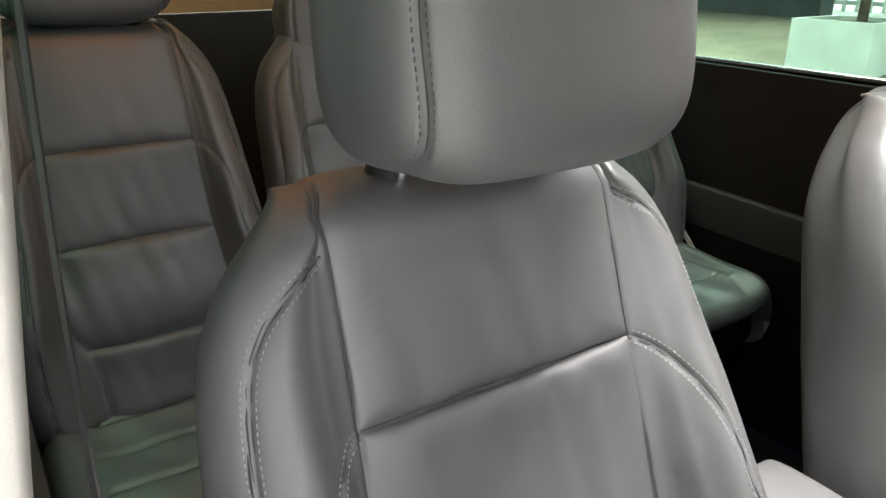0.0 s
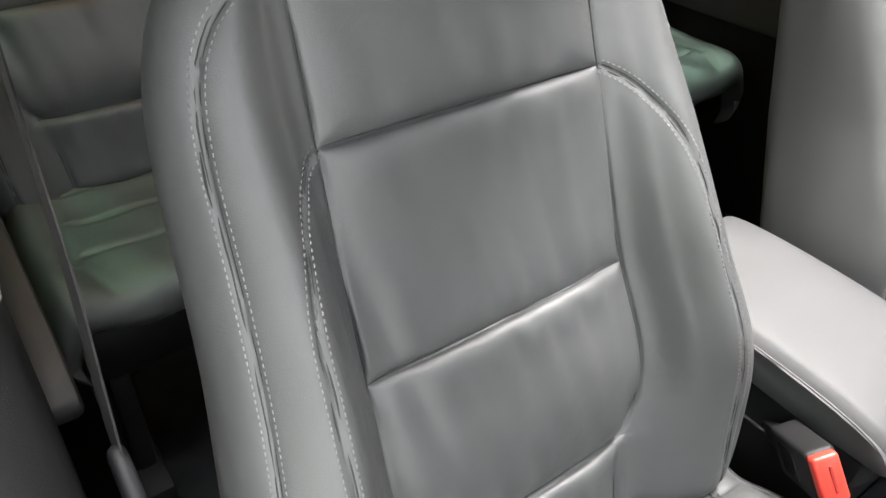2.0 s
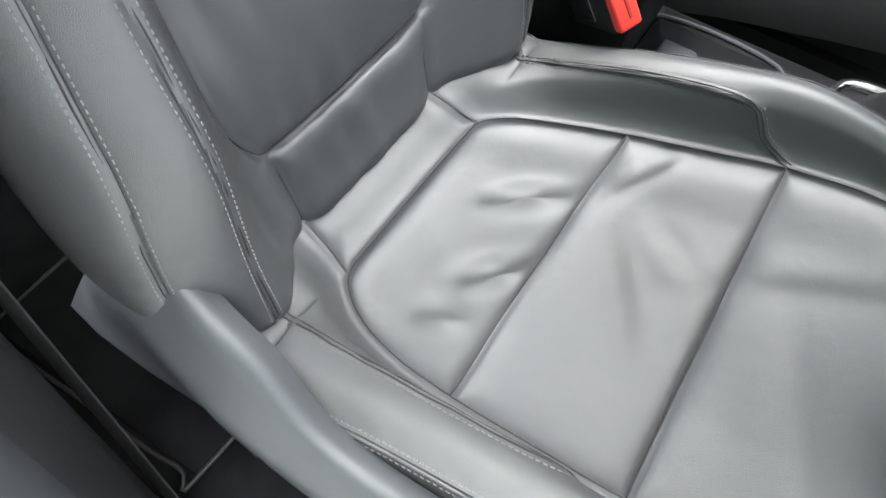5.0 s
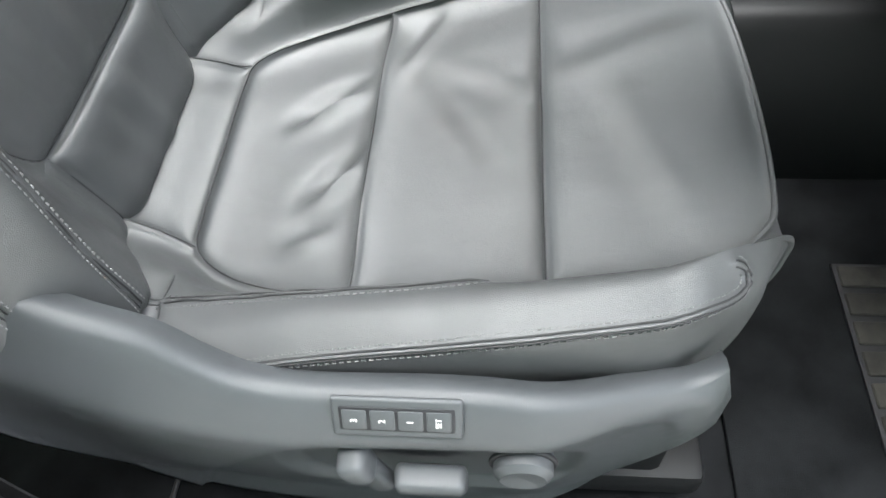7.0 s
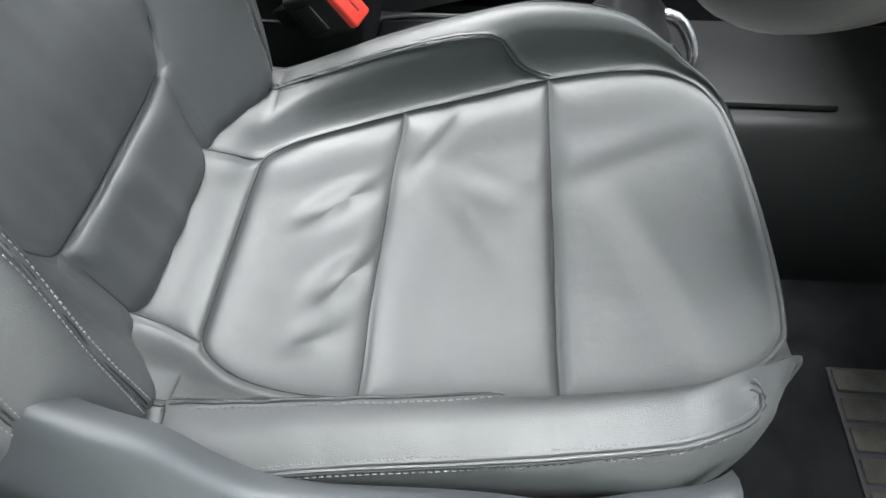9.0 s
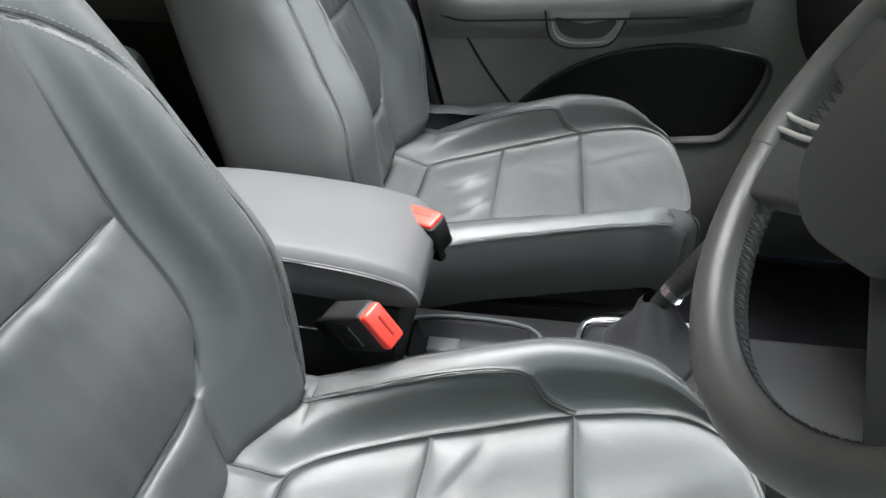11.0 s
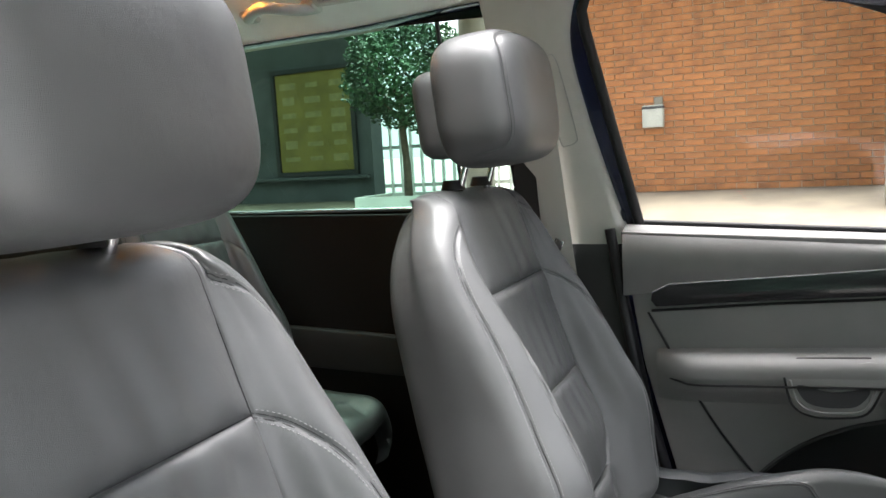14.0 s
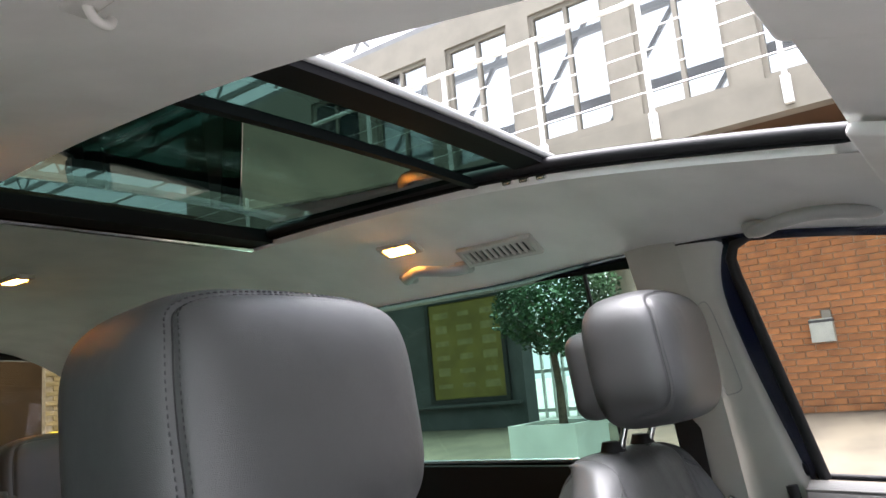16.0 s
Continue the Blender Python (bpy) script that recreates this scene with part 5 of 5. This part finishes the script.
part("gear_lever", tube([(.025, -.085, .79), (.026, -.112, .83), (.028, -.145, .88)], [.012, .017, .021], 16), DARK, con, smooth=50)
part("lever_ring", tube([(.0255, -.098, .808), (.0258, -.104, .818)], .0175, 16), CHROME, con, smooth=50)

arm = thing("armrest", "grey leather centre armrest on a black storage box", "armrest")
P = []
hw = lambda y: table([(.19, .090), (.25, .100), (.56, .100)], y)
prof = spline([(.575, .905), (.56, .918), (.50, .922), (.40, .918), (.30, .908), (.245, .895), (.222, .878), (.216, .865)], 6)
for y, z in prof:
    w = hw(y)
    P.append([(-.005 + u * w, y, z - .004 * abs(u) ** 3 - (0 if abs(u) < .9 else .016 * ((abs(u) - .9) / .1) ** 2)) for u in np.linspace(-1, 1, 31)])
v, f = sheet(np.array(P))
make("lid_pad", v, f, ARM, arm)
part("lid_side", prism([(.575, .865), *[(y, z - .016) for y, z in prof], (.225, .845), (.30, .845), (.45, .858)], "x", -.105, .095, bevel=.010), ARM, arm, smooth=40)
for sg in (-1, 1):
    part("piping", tube([(-.005 + sg * (hw(y) + .001), y, z - .019) for y, z in prof[:-3]], .0018, 6), LEATHER_DARK, arm, smooth=60)
part("storage_box", prism([(.57, .66), (.57, .855), (.30, .842), (.24, .835), (.255, .68)], "x", -.098, .088, bevel=.01), DARK, arm, smooth=40)
part("box_seam", tube([(-.0995, .55, .80), (-.0995, .38, .795), (-.0995, .26, .79)], .002, 6), MID, arm, smooth=50)
part("bracket", rbox((.10, .09, .24), (-.02, .47, .56), .02), DARK, arm, smooth=40)


def buckle(at, rot):
    b = thing("seat_belt_buckle", "black seat belt buckle with red release button", "buckle", "belt buckles", at=at)
    b.rotation_euler = (Matrix.Rotation(radians(rot[0]), 3, "X") @ Matrix.Rotation(radians(rot[1]), 3, "Y") @ Matrix.Rotation(radians(rot[2]), 3, "Z")).to_euler()
    part("housing", rbox((.033, .058, .085), (0, 0, -.045), .006, 3), DARK, b, smooth=40)
    part("release_button", rbox((.028, .052, .026), (0, 0, -.006), .004, 3), RED, b, "red release button", smooth=40)
    # raised plate: the slot's shade is put in as darker red
    part("slot", rbox((.004, .030, .003), (.002, 0, .0066), .001), RED_DARK, b, "darker red plate for the slot's shade")
    part("window", rbox((.003, .034, .034), (-.0162, 0, -.052), .001), GLOSS, b, "dark recessed window")
    part("stalk", rbox((.014, .03, .06), (0, .0, -.11), .004, 2), DARK, b, smooth=40)
    return b


buckle((-.166, .249, .862), (55, -32, 0))
buckle((.033, .236, .893), (-14, -14, -32)).scale = (1, 1, .55)

# seat belts
belt = thing("seat_belt", "black seat belt hanging from the centre pillar", "seat belt", "front belts")
part("webbing", strip(spline([(-.706, .65, 1.62), (-.713, .65, 1.47), (-.7185, .645, 1.35), (-.722, .635, 1.23), (-.729, .575, 1.155), (-.7375, .53, 1.09), (-.742, .50, 1.05), (-.746, .46, .98), (-.752, .42, .80), (-.76, .37, .55)], 8), .046, .0016, (.02, 1, .0)), WEB, belt, smooth=60)
tg = new("tongue")
tg.parent = belt
loop = spline([(-.743, .484 + .55 * (q - .484), 1.035 + .55 * (r - 1.012)) for q, r in ((.50, 1.062), (.47, 1.052), (.445, 1.022), (.44, .985), (.455, .962), (.485, .968), (.515, .995), (.522, 1.035))], 5, True)
part("tongue_grip", tube(loop, .0065, 10, closed=True), RUBBER, tg, "black tongue loop", smooth=60)
part("tongue_plate", rbox((.003, .018, .024), (-.745, .455, 1.008), .0012, 2, Matrix.Rotation(radians(-35), 3, "X")), CHROME, tg, "chrome tongue plate", smooth=40)
# pale colour stands for the light on this belt's edge
belt3 = thing("seat_belt", "seat belt beside the sliding door, its lit edge put in pale", "seat belt", "middle row belts")
part("webbing", strip(spline([(.735, 1.49, 1.55), (.73, 1.46, 1.29), (.73, 1.389, 1.12), (.73, 1.324, .998), (.725, 1.20, .875)], 8), .012, .003, (0, 1, 0)), PILLAR, belt3, smooth=60)
belt2 = thing("seat_belt", "black seat belt on the passenger's centre pillar", "seat belt", "front belts")
part("webbing", strip(spline([(.735, .60, 1.60), (.725, .60, 1.40), (.735, .585, 1.20), (.745, .55, .95), (.75, .5, .60)], 8), .046, .0014, (-.15, 1, 0)), WEB, belt2, smooth=60)
part("guide", rbox((.02, .06, .05), (.74, .60, 1.61), .008, 3), PILLAR, belt2, smooth=40)
part("tongue", rbox((.006, .022, .034), (.728, .537, 1.245), .002, 2, Matrix.Rotation(radians(25), 3, "X")), CHROME, belt2, "chrome belt tongue", smooth=40)

# ---- headliner fittings ----
def grab(at, long, yaw=0):
    g = thing("grab_handle", "pale grey plastic grab handle under the headliner", "grab handle", "grab handles", at=at)
    half = [(-.004, long / 2, .010), (.012, long / 2 - .006, .000), (.036, long / 2 - .026, -.003), (.060, long / 2 - .060, .001)]
    pts = spline(half + [(.070, 0, .004)] + [(x, -y, z) for x, y, z in half[::-1]], 6)
    sgn = -1 if at[0] > 0 else 1
    part("grip", tube([(sgn * x, y, z) for x, y, z in pts], .0135, 12, flat=.85), HANDLE, g, smooth=60)
    for s in (-1, 1):
        part("end_cap", rbox((.040, .042, .020), (sgn * .004, s * (long / 2 - .006), .006), .009, 3, Matrix.Rotation(radians(-sgn * 24), 3, "Y")), HANDLE, g, smooth=40)
    return g


lz = lambda x, y: float(liner_z(np.array(x), np.array(y)))
grab((.656, .296, lz(.656, .296) - .008), .215)
grab((.632, 1.128, lz(.632, 1.128) - .006), .18)


def lamp(at, tilt):
    l = thing("reading_lamp", "lit orange reading lamp in the headliner", "lamp", "reading lamps", at=at)
    l.rotation_euler = (0, radians(tilt), 0)
    part("housing", rbox((.05, .11, .012), (0, 0, .004), .004), PILLAR, l, smooth=40)
    part("lens", rbox((.030, .076, .005), (0, 0, -.002), .002), LAMP, l, "glowing orange lens")
    return l


lamp((.525, 1.153, lz(.525, 1.153) - .006), 24)
lamp((-.525, 1.153, lz(-.525, 1.153) - .006), -24)
lamp((.04, 1.98, lz(.04, 1.98) - .006), 0)
vent = thing("roof_vent", "pale roof air vent with dark slots", "air vent", at=(.597, .926, lz(.597, .926) - .006))
vent.rotation_euler = (0, radians(29), 0)
part("vent_frame", prism([(-.032, -.098), (.032, -.098), (.032, .098), (-.032, .098)], "z", -.006, .006, holes=[[(-.02, -.085), (-.02, .085), (.02, .085), (.02, -.085)]], bevel=.002), PILLAR, vent, smooth=40)
part("vent_back", rbox((.042, .172, .003), (0, 0, .004), 0), DARK, vent)
for i in range(11):
    part("slat", rbox((.040, .007, .006), (0, -.078 + .0155 * i, -.001), .001), PILLAR, vent)
visor = thing("sun_visor", "pale grey folded sun visor", "sun visor", at=(.36, .088, lz(.36, .088) - .013))
part("visor_pad", rbox((.37, .17, .020), (0, 0, 0), .009, 3, Matrix.Rotation(radians(14), 3, "X")), LINER, visor, smooth=40)
visor2 = thing("sun_visor", "pale grey folded sun visor", "sun visor", at=(-.36, .088, lz(-.36, .088) - .013))
part("visor_pad", rbox((.37, .17, .020), (0, 0, 0), .009, 3, Matrix.Rotation(radians(14), 3, "X")), LINER, visor2, smooth=40)

hook = thing("coat_hook", "pale plastic coat hook under the headliner", "hook", at=(-.548, .555, lz(-.548, .555) - .003))
part("base", rbox((.024, .04, .010), (0, 0, 0), .004, 3), PILLAR, hook, smooth=40)
part("peg", tube(spline([(0, 0, -.003), (.006, 0, -.012), (.016, 0, -.014), (.02, 0, -.008)], 5), .004, 10), PILLAR, hook, smooth=60)

# floor mat
mat_ = thing("floor_mat", "black carpet floor mat with a ribbed heel pad", "floor mat", at=(-.46, -.46, FLOOR))
part("mat_carpet", rbox((.50, .52, .008), (.06, 0, .005), .003), CARPET, mat_, smooth=40)
pad_ = part("heel_pad", rbox((.34, .20, .006), (-.02, -.01, .011), .002), RUBBER, mat_, "ribbed rubber heel pad", smooth=40)
for i in range(8):
    part("rib", rbox((.032, .19, .005), (.128 - .042 * i, -.01, .0155), .0015, 1), HEEL, pad_)

rear_mat = thing("floor_mat", "black carpet rear floor mat with grey piped edge", "floor mat", at=(-.40, .79, FLOOR))
part("mat_carpet", rbox((.62, .36, .008), (0, -.18, .005), .003), CARPET, rear_mat, smooth=40)
part("piped_edge", tube(spline([(-.28, .0, .008), (-.315, -.03, .008), (-.318, -.18, .008), (-.315, -.33, .008), (-.28, -.36, .008), (.28, -.36, .008), (.315, -.33, .008), (.315, -.03, .008), (.28, .0, .008)], 6, True), .003, 8, closed=True), MID, rear_mat, "grey piped edge", smooth=60)

# ---- outside ----
X, Y = np.meshgrid(np.concatenate([[-600, -60, -12, -3, 0, 1.2], np.linspace(2, 9, 15), [12, 60, 600]]), np.concatenate([[-600, -60, -10], np.linspace(-6, 16, 23), [60, 600]]))
Z = .87 * smoothstep(1.0, 8.2, X)
v, f = sheet(np.stack([X, Y, Z], -1))
tagged(make("ground", v, f, PAVING), "pale paved forecourt rising to the building", "ground", kind="structure")

X, Y = np.meshgrid(np.linspace(2.2, 8.35, 16), np.linspace(-6, 16, 12))
P = np.stack([X, Y, .87 * smoothstep(1.0, 8.2, X) + .004], -1)
v, f = sheet(P)
tagged(make("pavement", v, f, TAN_PAVING), "tan paved forecourt before the brick building", "pavement", kind="structure")
# unseen darker strip over the ground, added to lower its bounce light
o = part("road", rbox((1.8, 14.4, .02), (-1.86, 8.1, .006), 0), BOUNCE_GREY)
tagged(o, "unseen grey strip added to cut bounce light on the driver's side", "road", kind="structure")


def brick_wall(name, label, origin, ux, rows, cols, base_mat, mat, keep=300, size=(.215, .065), pitch=(.225, .075), face=-1):
    """A wall of single bricks over a mortar bed; ux: its direction in plan."""
    ob = thing(name, label, "wall", kind="structure", at=origin)
    u = Vector((*ux, 0)).normalized()
    n = Vector((u.y, -u.x, 0))
    ob.rotation_euler = (0, 0, math.atan2(u.y, u.x))
    w, h = cols * pitch[0], rows * pitch[1]
    part("mortar_bed", rbox((w, .10, h), (w / 2, .057 * face, h / 2), 0), base_mat, ob)
    b = rbox((size[0], .02, size[1]), (0, 0, 0), .004, 1)
    me = bpy.data.meshes.new("brick")
    b.to_mesh(me)
    b.free()
    me.materials.append(mat)
    k = 0
    rest_v, rest_f = [], []
    base_v = [v.co.copy() for v in me.vertices]
    base_f = [list(p.vertices) for p in me.polygons]
    for r in range(rows):
        for c in range(cols):
            x = (c + .5 + (.5 if r % 2 else 0)) * pitch[0]
            if x > w - .1:
                continue
            p = Vector((x, random.uniform(-.002, .002), (r + .5) * pitch[1]))
            if k < keep and r >= 2:
                o2 = new("brick", me)
                o2.parent, o2.location = ob, p
                k += 1
            else:
                i = len(rest_v)
                rest_v += [tuple(q + p) for q in base_v]
                rest_f += [[j + i for j in q] for q in base_f]
    if rest_v:
        tagged(make("brickwork", rest_v, rest_f, mat, ob, smooth=False), kind="stuff")
    return ob


brick_wall("wall_brick", "orange brick wall with pale mortar", (8.4, -1.1, .87), (0, 1), 44, 19, MORTAR, BRICK)
post = part("trim_post", rbox((.30, .34, 4.0), (6.75, -.80, 2.4), .02), CREAM, smooth=40)
tagged(post, "pale painted column beside the brick pier", "column", kind="structure")
brick_wall("wall_pier", "orange brick pier", (6.6, -1.40, .6), (0, 1), 40, 2, MORTAR, BRICK, keep=80)
o = part("wall_shopfront", rbox((.2, 4.0, 3.2), (7.2, -3.5, 2.2), 0), CREAM)
tagged(o, "pale framed front with a dark window", "wall", kind="structure")
part("window_pane", rbox((.03, .8, 1.2), (7.085, -2.25, 1.5), 0), GLOSS, o)
bx = thing("wall_box", "grey metal box with a conduit on the brick wall", "junction box", at=(8.32, 1.60, 1.80))
part("box_body", rbox((.11, .24, .26), (0, 0, -.04), .01), BOX_PAINT, bx, smooth=40)
part("box_band", rbox((.115, .245, .03), (0, 0, .06), .004), MID, bx)
part("conduit", rbox((.05, .10, .10), (.02, -.06, .13), .01), CREAM, bx)
o = part("wall_grey", rbox((.3, 7.5, 3.1), (8.5, 9.2, 2.4), 0), RENDER)
tagged(o, "dark grey rendered wall", "wall", kind="structure")
bd = thing("notice_board", "yellow framed notice board with rows of papers", "notice board", at=(8.33, 6.36, 2.03))
part("board", rbox((.04, 1.28, 1.42), (0, 0, 0), .01), NOTICE, bd)
part("board_frame", prism([(-.70, -.77), (.70, -.77), (.70, .77), (-.70, .77)], "x", -.05, .0, holes=[[(-.64, -.71), (-.64, .71), (.64, .71), (.64, -.71)]]), MID, bd)
for i in range(6):
    for j in range(3):
        part("notice", rbox((.006, .26 + random.uniform(-.06, .04), .06 + random.uniform(0, .06)), (-.024, -.42 + .42 * j, -.52 + .21 * i), 0), PAPER, bd)
o = part("wall_ledge", rbox((.12, 7.0, .05), (8.32, 9.0, 1.22), .01), RENDER)
tagged(o, "grey stone string course", "ledge", kind="structure")

# planter and tree
pl = thing("planter", "white square planter box", "planter", at=(5.9, 3.68, .62))
part("planter_box", prism([(-.36, -.36), (.36, -.36), (.36, .36), (-.36, .36)], "z", -.1, .46, holes=[[(-.32, -.32), (-.32, .32), (.32, .32), (.32, -.32)]]), PLANTER, pl)
part("soil", rbox((.66, .66, .05), (0, 0, .40), 0), BARK, pl)
tree = thing("tree", "clipped evergreen tree standing in a white planter", "tree", at=(5.9, 3.62, 1.0))
part("trunk", tube([(0, 0, 0), (.02, .01, .4), (-.01, .02, .75), (0, 0, 1.1)], [.045, .038, .034, .02], 10), BARK, tree, smooth=60)
for i in range(7):
    a = i * 2.4
    part("limb", tube([(0, 0, .72 + .05 * i), (.22 * math.cos(a), .22 * math.sin(a), .95 + .06 * i), (.42 * math.cos(a), .42 * math.sin(a), 1.05 + .09 * i)], [.016, .011, .005], 6), BARK, tree, smooth=60)
V, Fc = [], []
rnd = random.Random(5)
for i in range(8200):
    d = Vector((rnd.gauss(0, 1), rnd.gauss(0, 1), rnd.gauss(0, 1))).normalized()
    bumpy = 1 + .22 * noise.noise(d * 2.2) + .12 * noise.noise(d * 6)
    r = .62 * bumpy * rnd.uniform(.55, 1.0) ** .5
    if noise.noise(d * 4.5 + Vector((3, 1, 2))) < -.36 and r > .4:
        continue
    c = Vector((0, -.06, 1.27)) + Vector((d.x * r, d.y * r, d.z * r * .92))
    t = Vector((rnd.uniform(-1, 1), rnd.uniform(-1, 1), rnd.uniform(-.6, .6))).normalized()
    s = t.cross(d if abs(t.dot(d)) < .95 else Vector((0, 0, 1))).normalized()
    L, wd = rnd.uniform(.04, .07), rnd.uniform(.014, .022)
    k = len(V)
    up = d * .012
    V += [c - t * L / 2, c - s * wd + up, c + t * L / 2, c + s * wd + up]
    Fc += [(k, k + 1, k + 2), (k, k + 2, k + 3)]
tagged(make("crown", V, Fc, LEAF, tree, "dense dark green crown", smooth=False), kind="stuff")

# gate behind the tree
gate = thing("gate", "white painted metal bar gate", "gate", at=(10.2, 5.3, .87))
for i in range(16):
    part("bar", tube([(0, -1.4 + .19 * i, 0), (0, -1.4 + .19 * i, 1.75)], .03, 6), WHITE, gate)
for z in (.12, .75, 1.45):
    part("rail", rbox((.04, 3.2, .06), (0, 0, z), .005), STEEL, gate)
col = part("trim_column", tube([(9.6, 4.35, .8), (9.6, 4.35, 4.0)], .22, 24), CREAM, smooth=40)
tagged(col, "round pale concrete column", "column", kind="structure")

# balcony and glazed upper storey
bal = thing("balcony", "cream concrete balcony with a steel wire railing", "balcony", kind="structure")
part("slab", prism([(7.05, 3.92), (7.05, 4.24), (9.2, 4.24), (9.2, 4.05), (7.25, 4.05), (7.25, 3.92)], "y", -6, 14), CREAM, bal)
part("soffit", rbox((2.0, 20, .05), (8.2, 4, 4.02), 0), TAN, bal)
for i in range(10):
    y = -2.8 + 1.37 * i
    ps = part("post", rbox((.05, .05, 1.52), (7.0, y, 4.88), .008), WHITE, bal)
    part("post_foot", rbox((.07, .09, .30), (7.01, y, 4.12), .01), WHITE, ps)
part("handrail", tube([(7.0, -6, 5.62), (7.0, 14, 5.62)], .03, 10), WHITE, bal, smooth=50)
for i in range(4):
    part("wire", tube([(7.0, -6, 4.52 + .24 * i), (7.0, 14, 4.52 + .24 * i)], .008, 6), STEEL, bal)
up = thing("wall_upper", "cream rendered upper storey with tall white windows", "wall", kind="structure")
holes = []
for i in range(8):
    y = -2.6 + 1.62 * i
    holes.append((y, y + 1.22))
bm = None
outline = [(-6, 4.2), (14, 4.2), (14, 7.6), (-6, 7.6)]
part("upper_wall", prism(outline, "x", 9.0, 9.25, holes=[[(a, 5.0), (a, 7.1), (b, 7.1), (b, 5.0)] for a, b in holes]), CREAM, up)
for a, b in holes:
    w = new("window")
    w.parent = up
    part("frame", prism([(a, 5.0), (b, 5.0), (b, 7.1), (a, 7.1)], "x", 9.06, 9.16, holes=[[(a + .06, 5.06), (a + .06, 7.04), ((a + b) / 2 - .03, 7.04), ((a + b) / 2 - .03, 5.06)], [((a + b) / 2 + .03, 5.06), ((a + b) / 2 + .03, 7.04), (b - .06, 7.04), (b - .06, 5.06)]]), CREAM, w)
    part("pane", rbox((.01, b - a - .1, 2.0), (9.11, (a + b) / 2, 6.05), 0), HALL_GLASS, w)
tr = thing("roof_truss", "grey steel roof truss behind the glazing", "truss", kind="structure")
for i in range(9):
    y = -3 + 1.7 * i
    part("strut", rbox((.06, .07, 2.6), (10.4, y, 6.4), 0, rot=Matrix.Rotation(radians(38), 3, "X")), GREY_STEEL, tr)
for i in range(26):
    y = -4 + 1.1 * i
    part("strut", rbox((.05, .05, 2.3), (9.1, y, 8.7), 0, rot=Matrix.Rotation(radians(40 if i % 2 else -40), 3, "X")), GREY_STEEL, tr)
for z in (7.68, 8.1, 8.6, 9.1, 9.7):
    part("beam", rbox((.10, 28, .10), (9.1, 9, z), 0), GREY_STEEL, tr)
part("beam", rbox((.12, 18, .16), (10.4, 4, 5.9), 0), GREY_STEEL, tr)
part("beam", rbox((.12, 18, .12), (10.4, 4, 7.2), 0), GREY_STEEL, tr)

# what stands behind the car
brick_wall("wall_rear_pier", "buff brick pier with a yellow bollard before it", (4.98, 12.0, .1), (1, 0), 60, 5, MORTAR, BRICK_BUFF, keep=100, face=1)
bo = thing("bollard", "yellow painted steel bollard", "bollard", at=(4.978, 11.7, .3))
part("post", tube([(0, 0, -.2), (0, 0, 1.0), (0, 0, 1.06)], [.09, .09, .06], 16), YELLOW, bo, smooth=50)
# the dark colour carries this wall's shade
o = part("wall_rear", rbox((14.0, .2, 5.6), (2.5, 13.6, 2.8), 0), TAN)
tagged(o, "brown wall behind the car, its shade put into the colour", "wall", kind="structure")
# unseen wall, added to block side light from the open driver's door
o = part("wall_side", rbox((.3, 17.0, 8.0), (-3.1, 6.8, 4.0), 0), BLOCKER_GREEN)
tagged(o, "unseen dark green wall that blocks light on the driver's side", "wall", kind="structure")
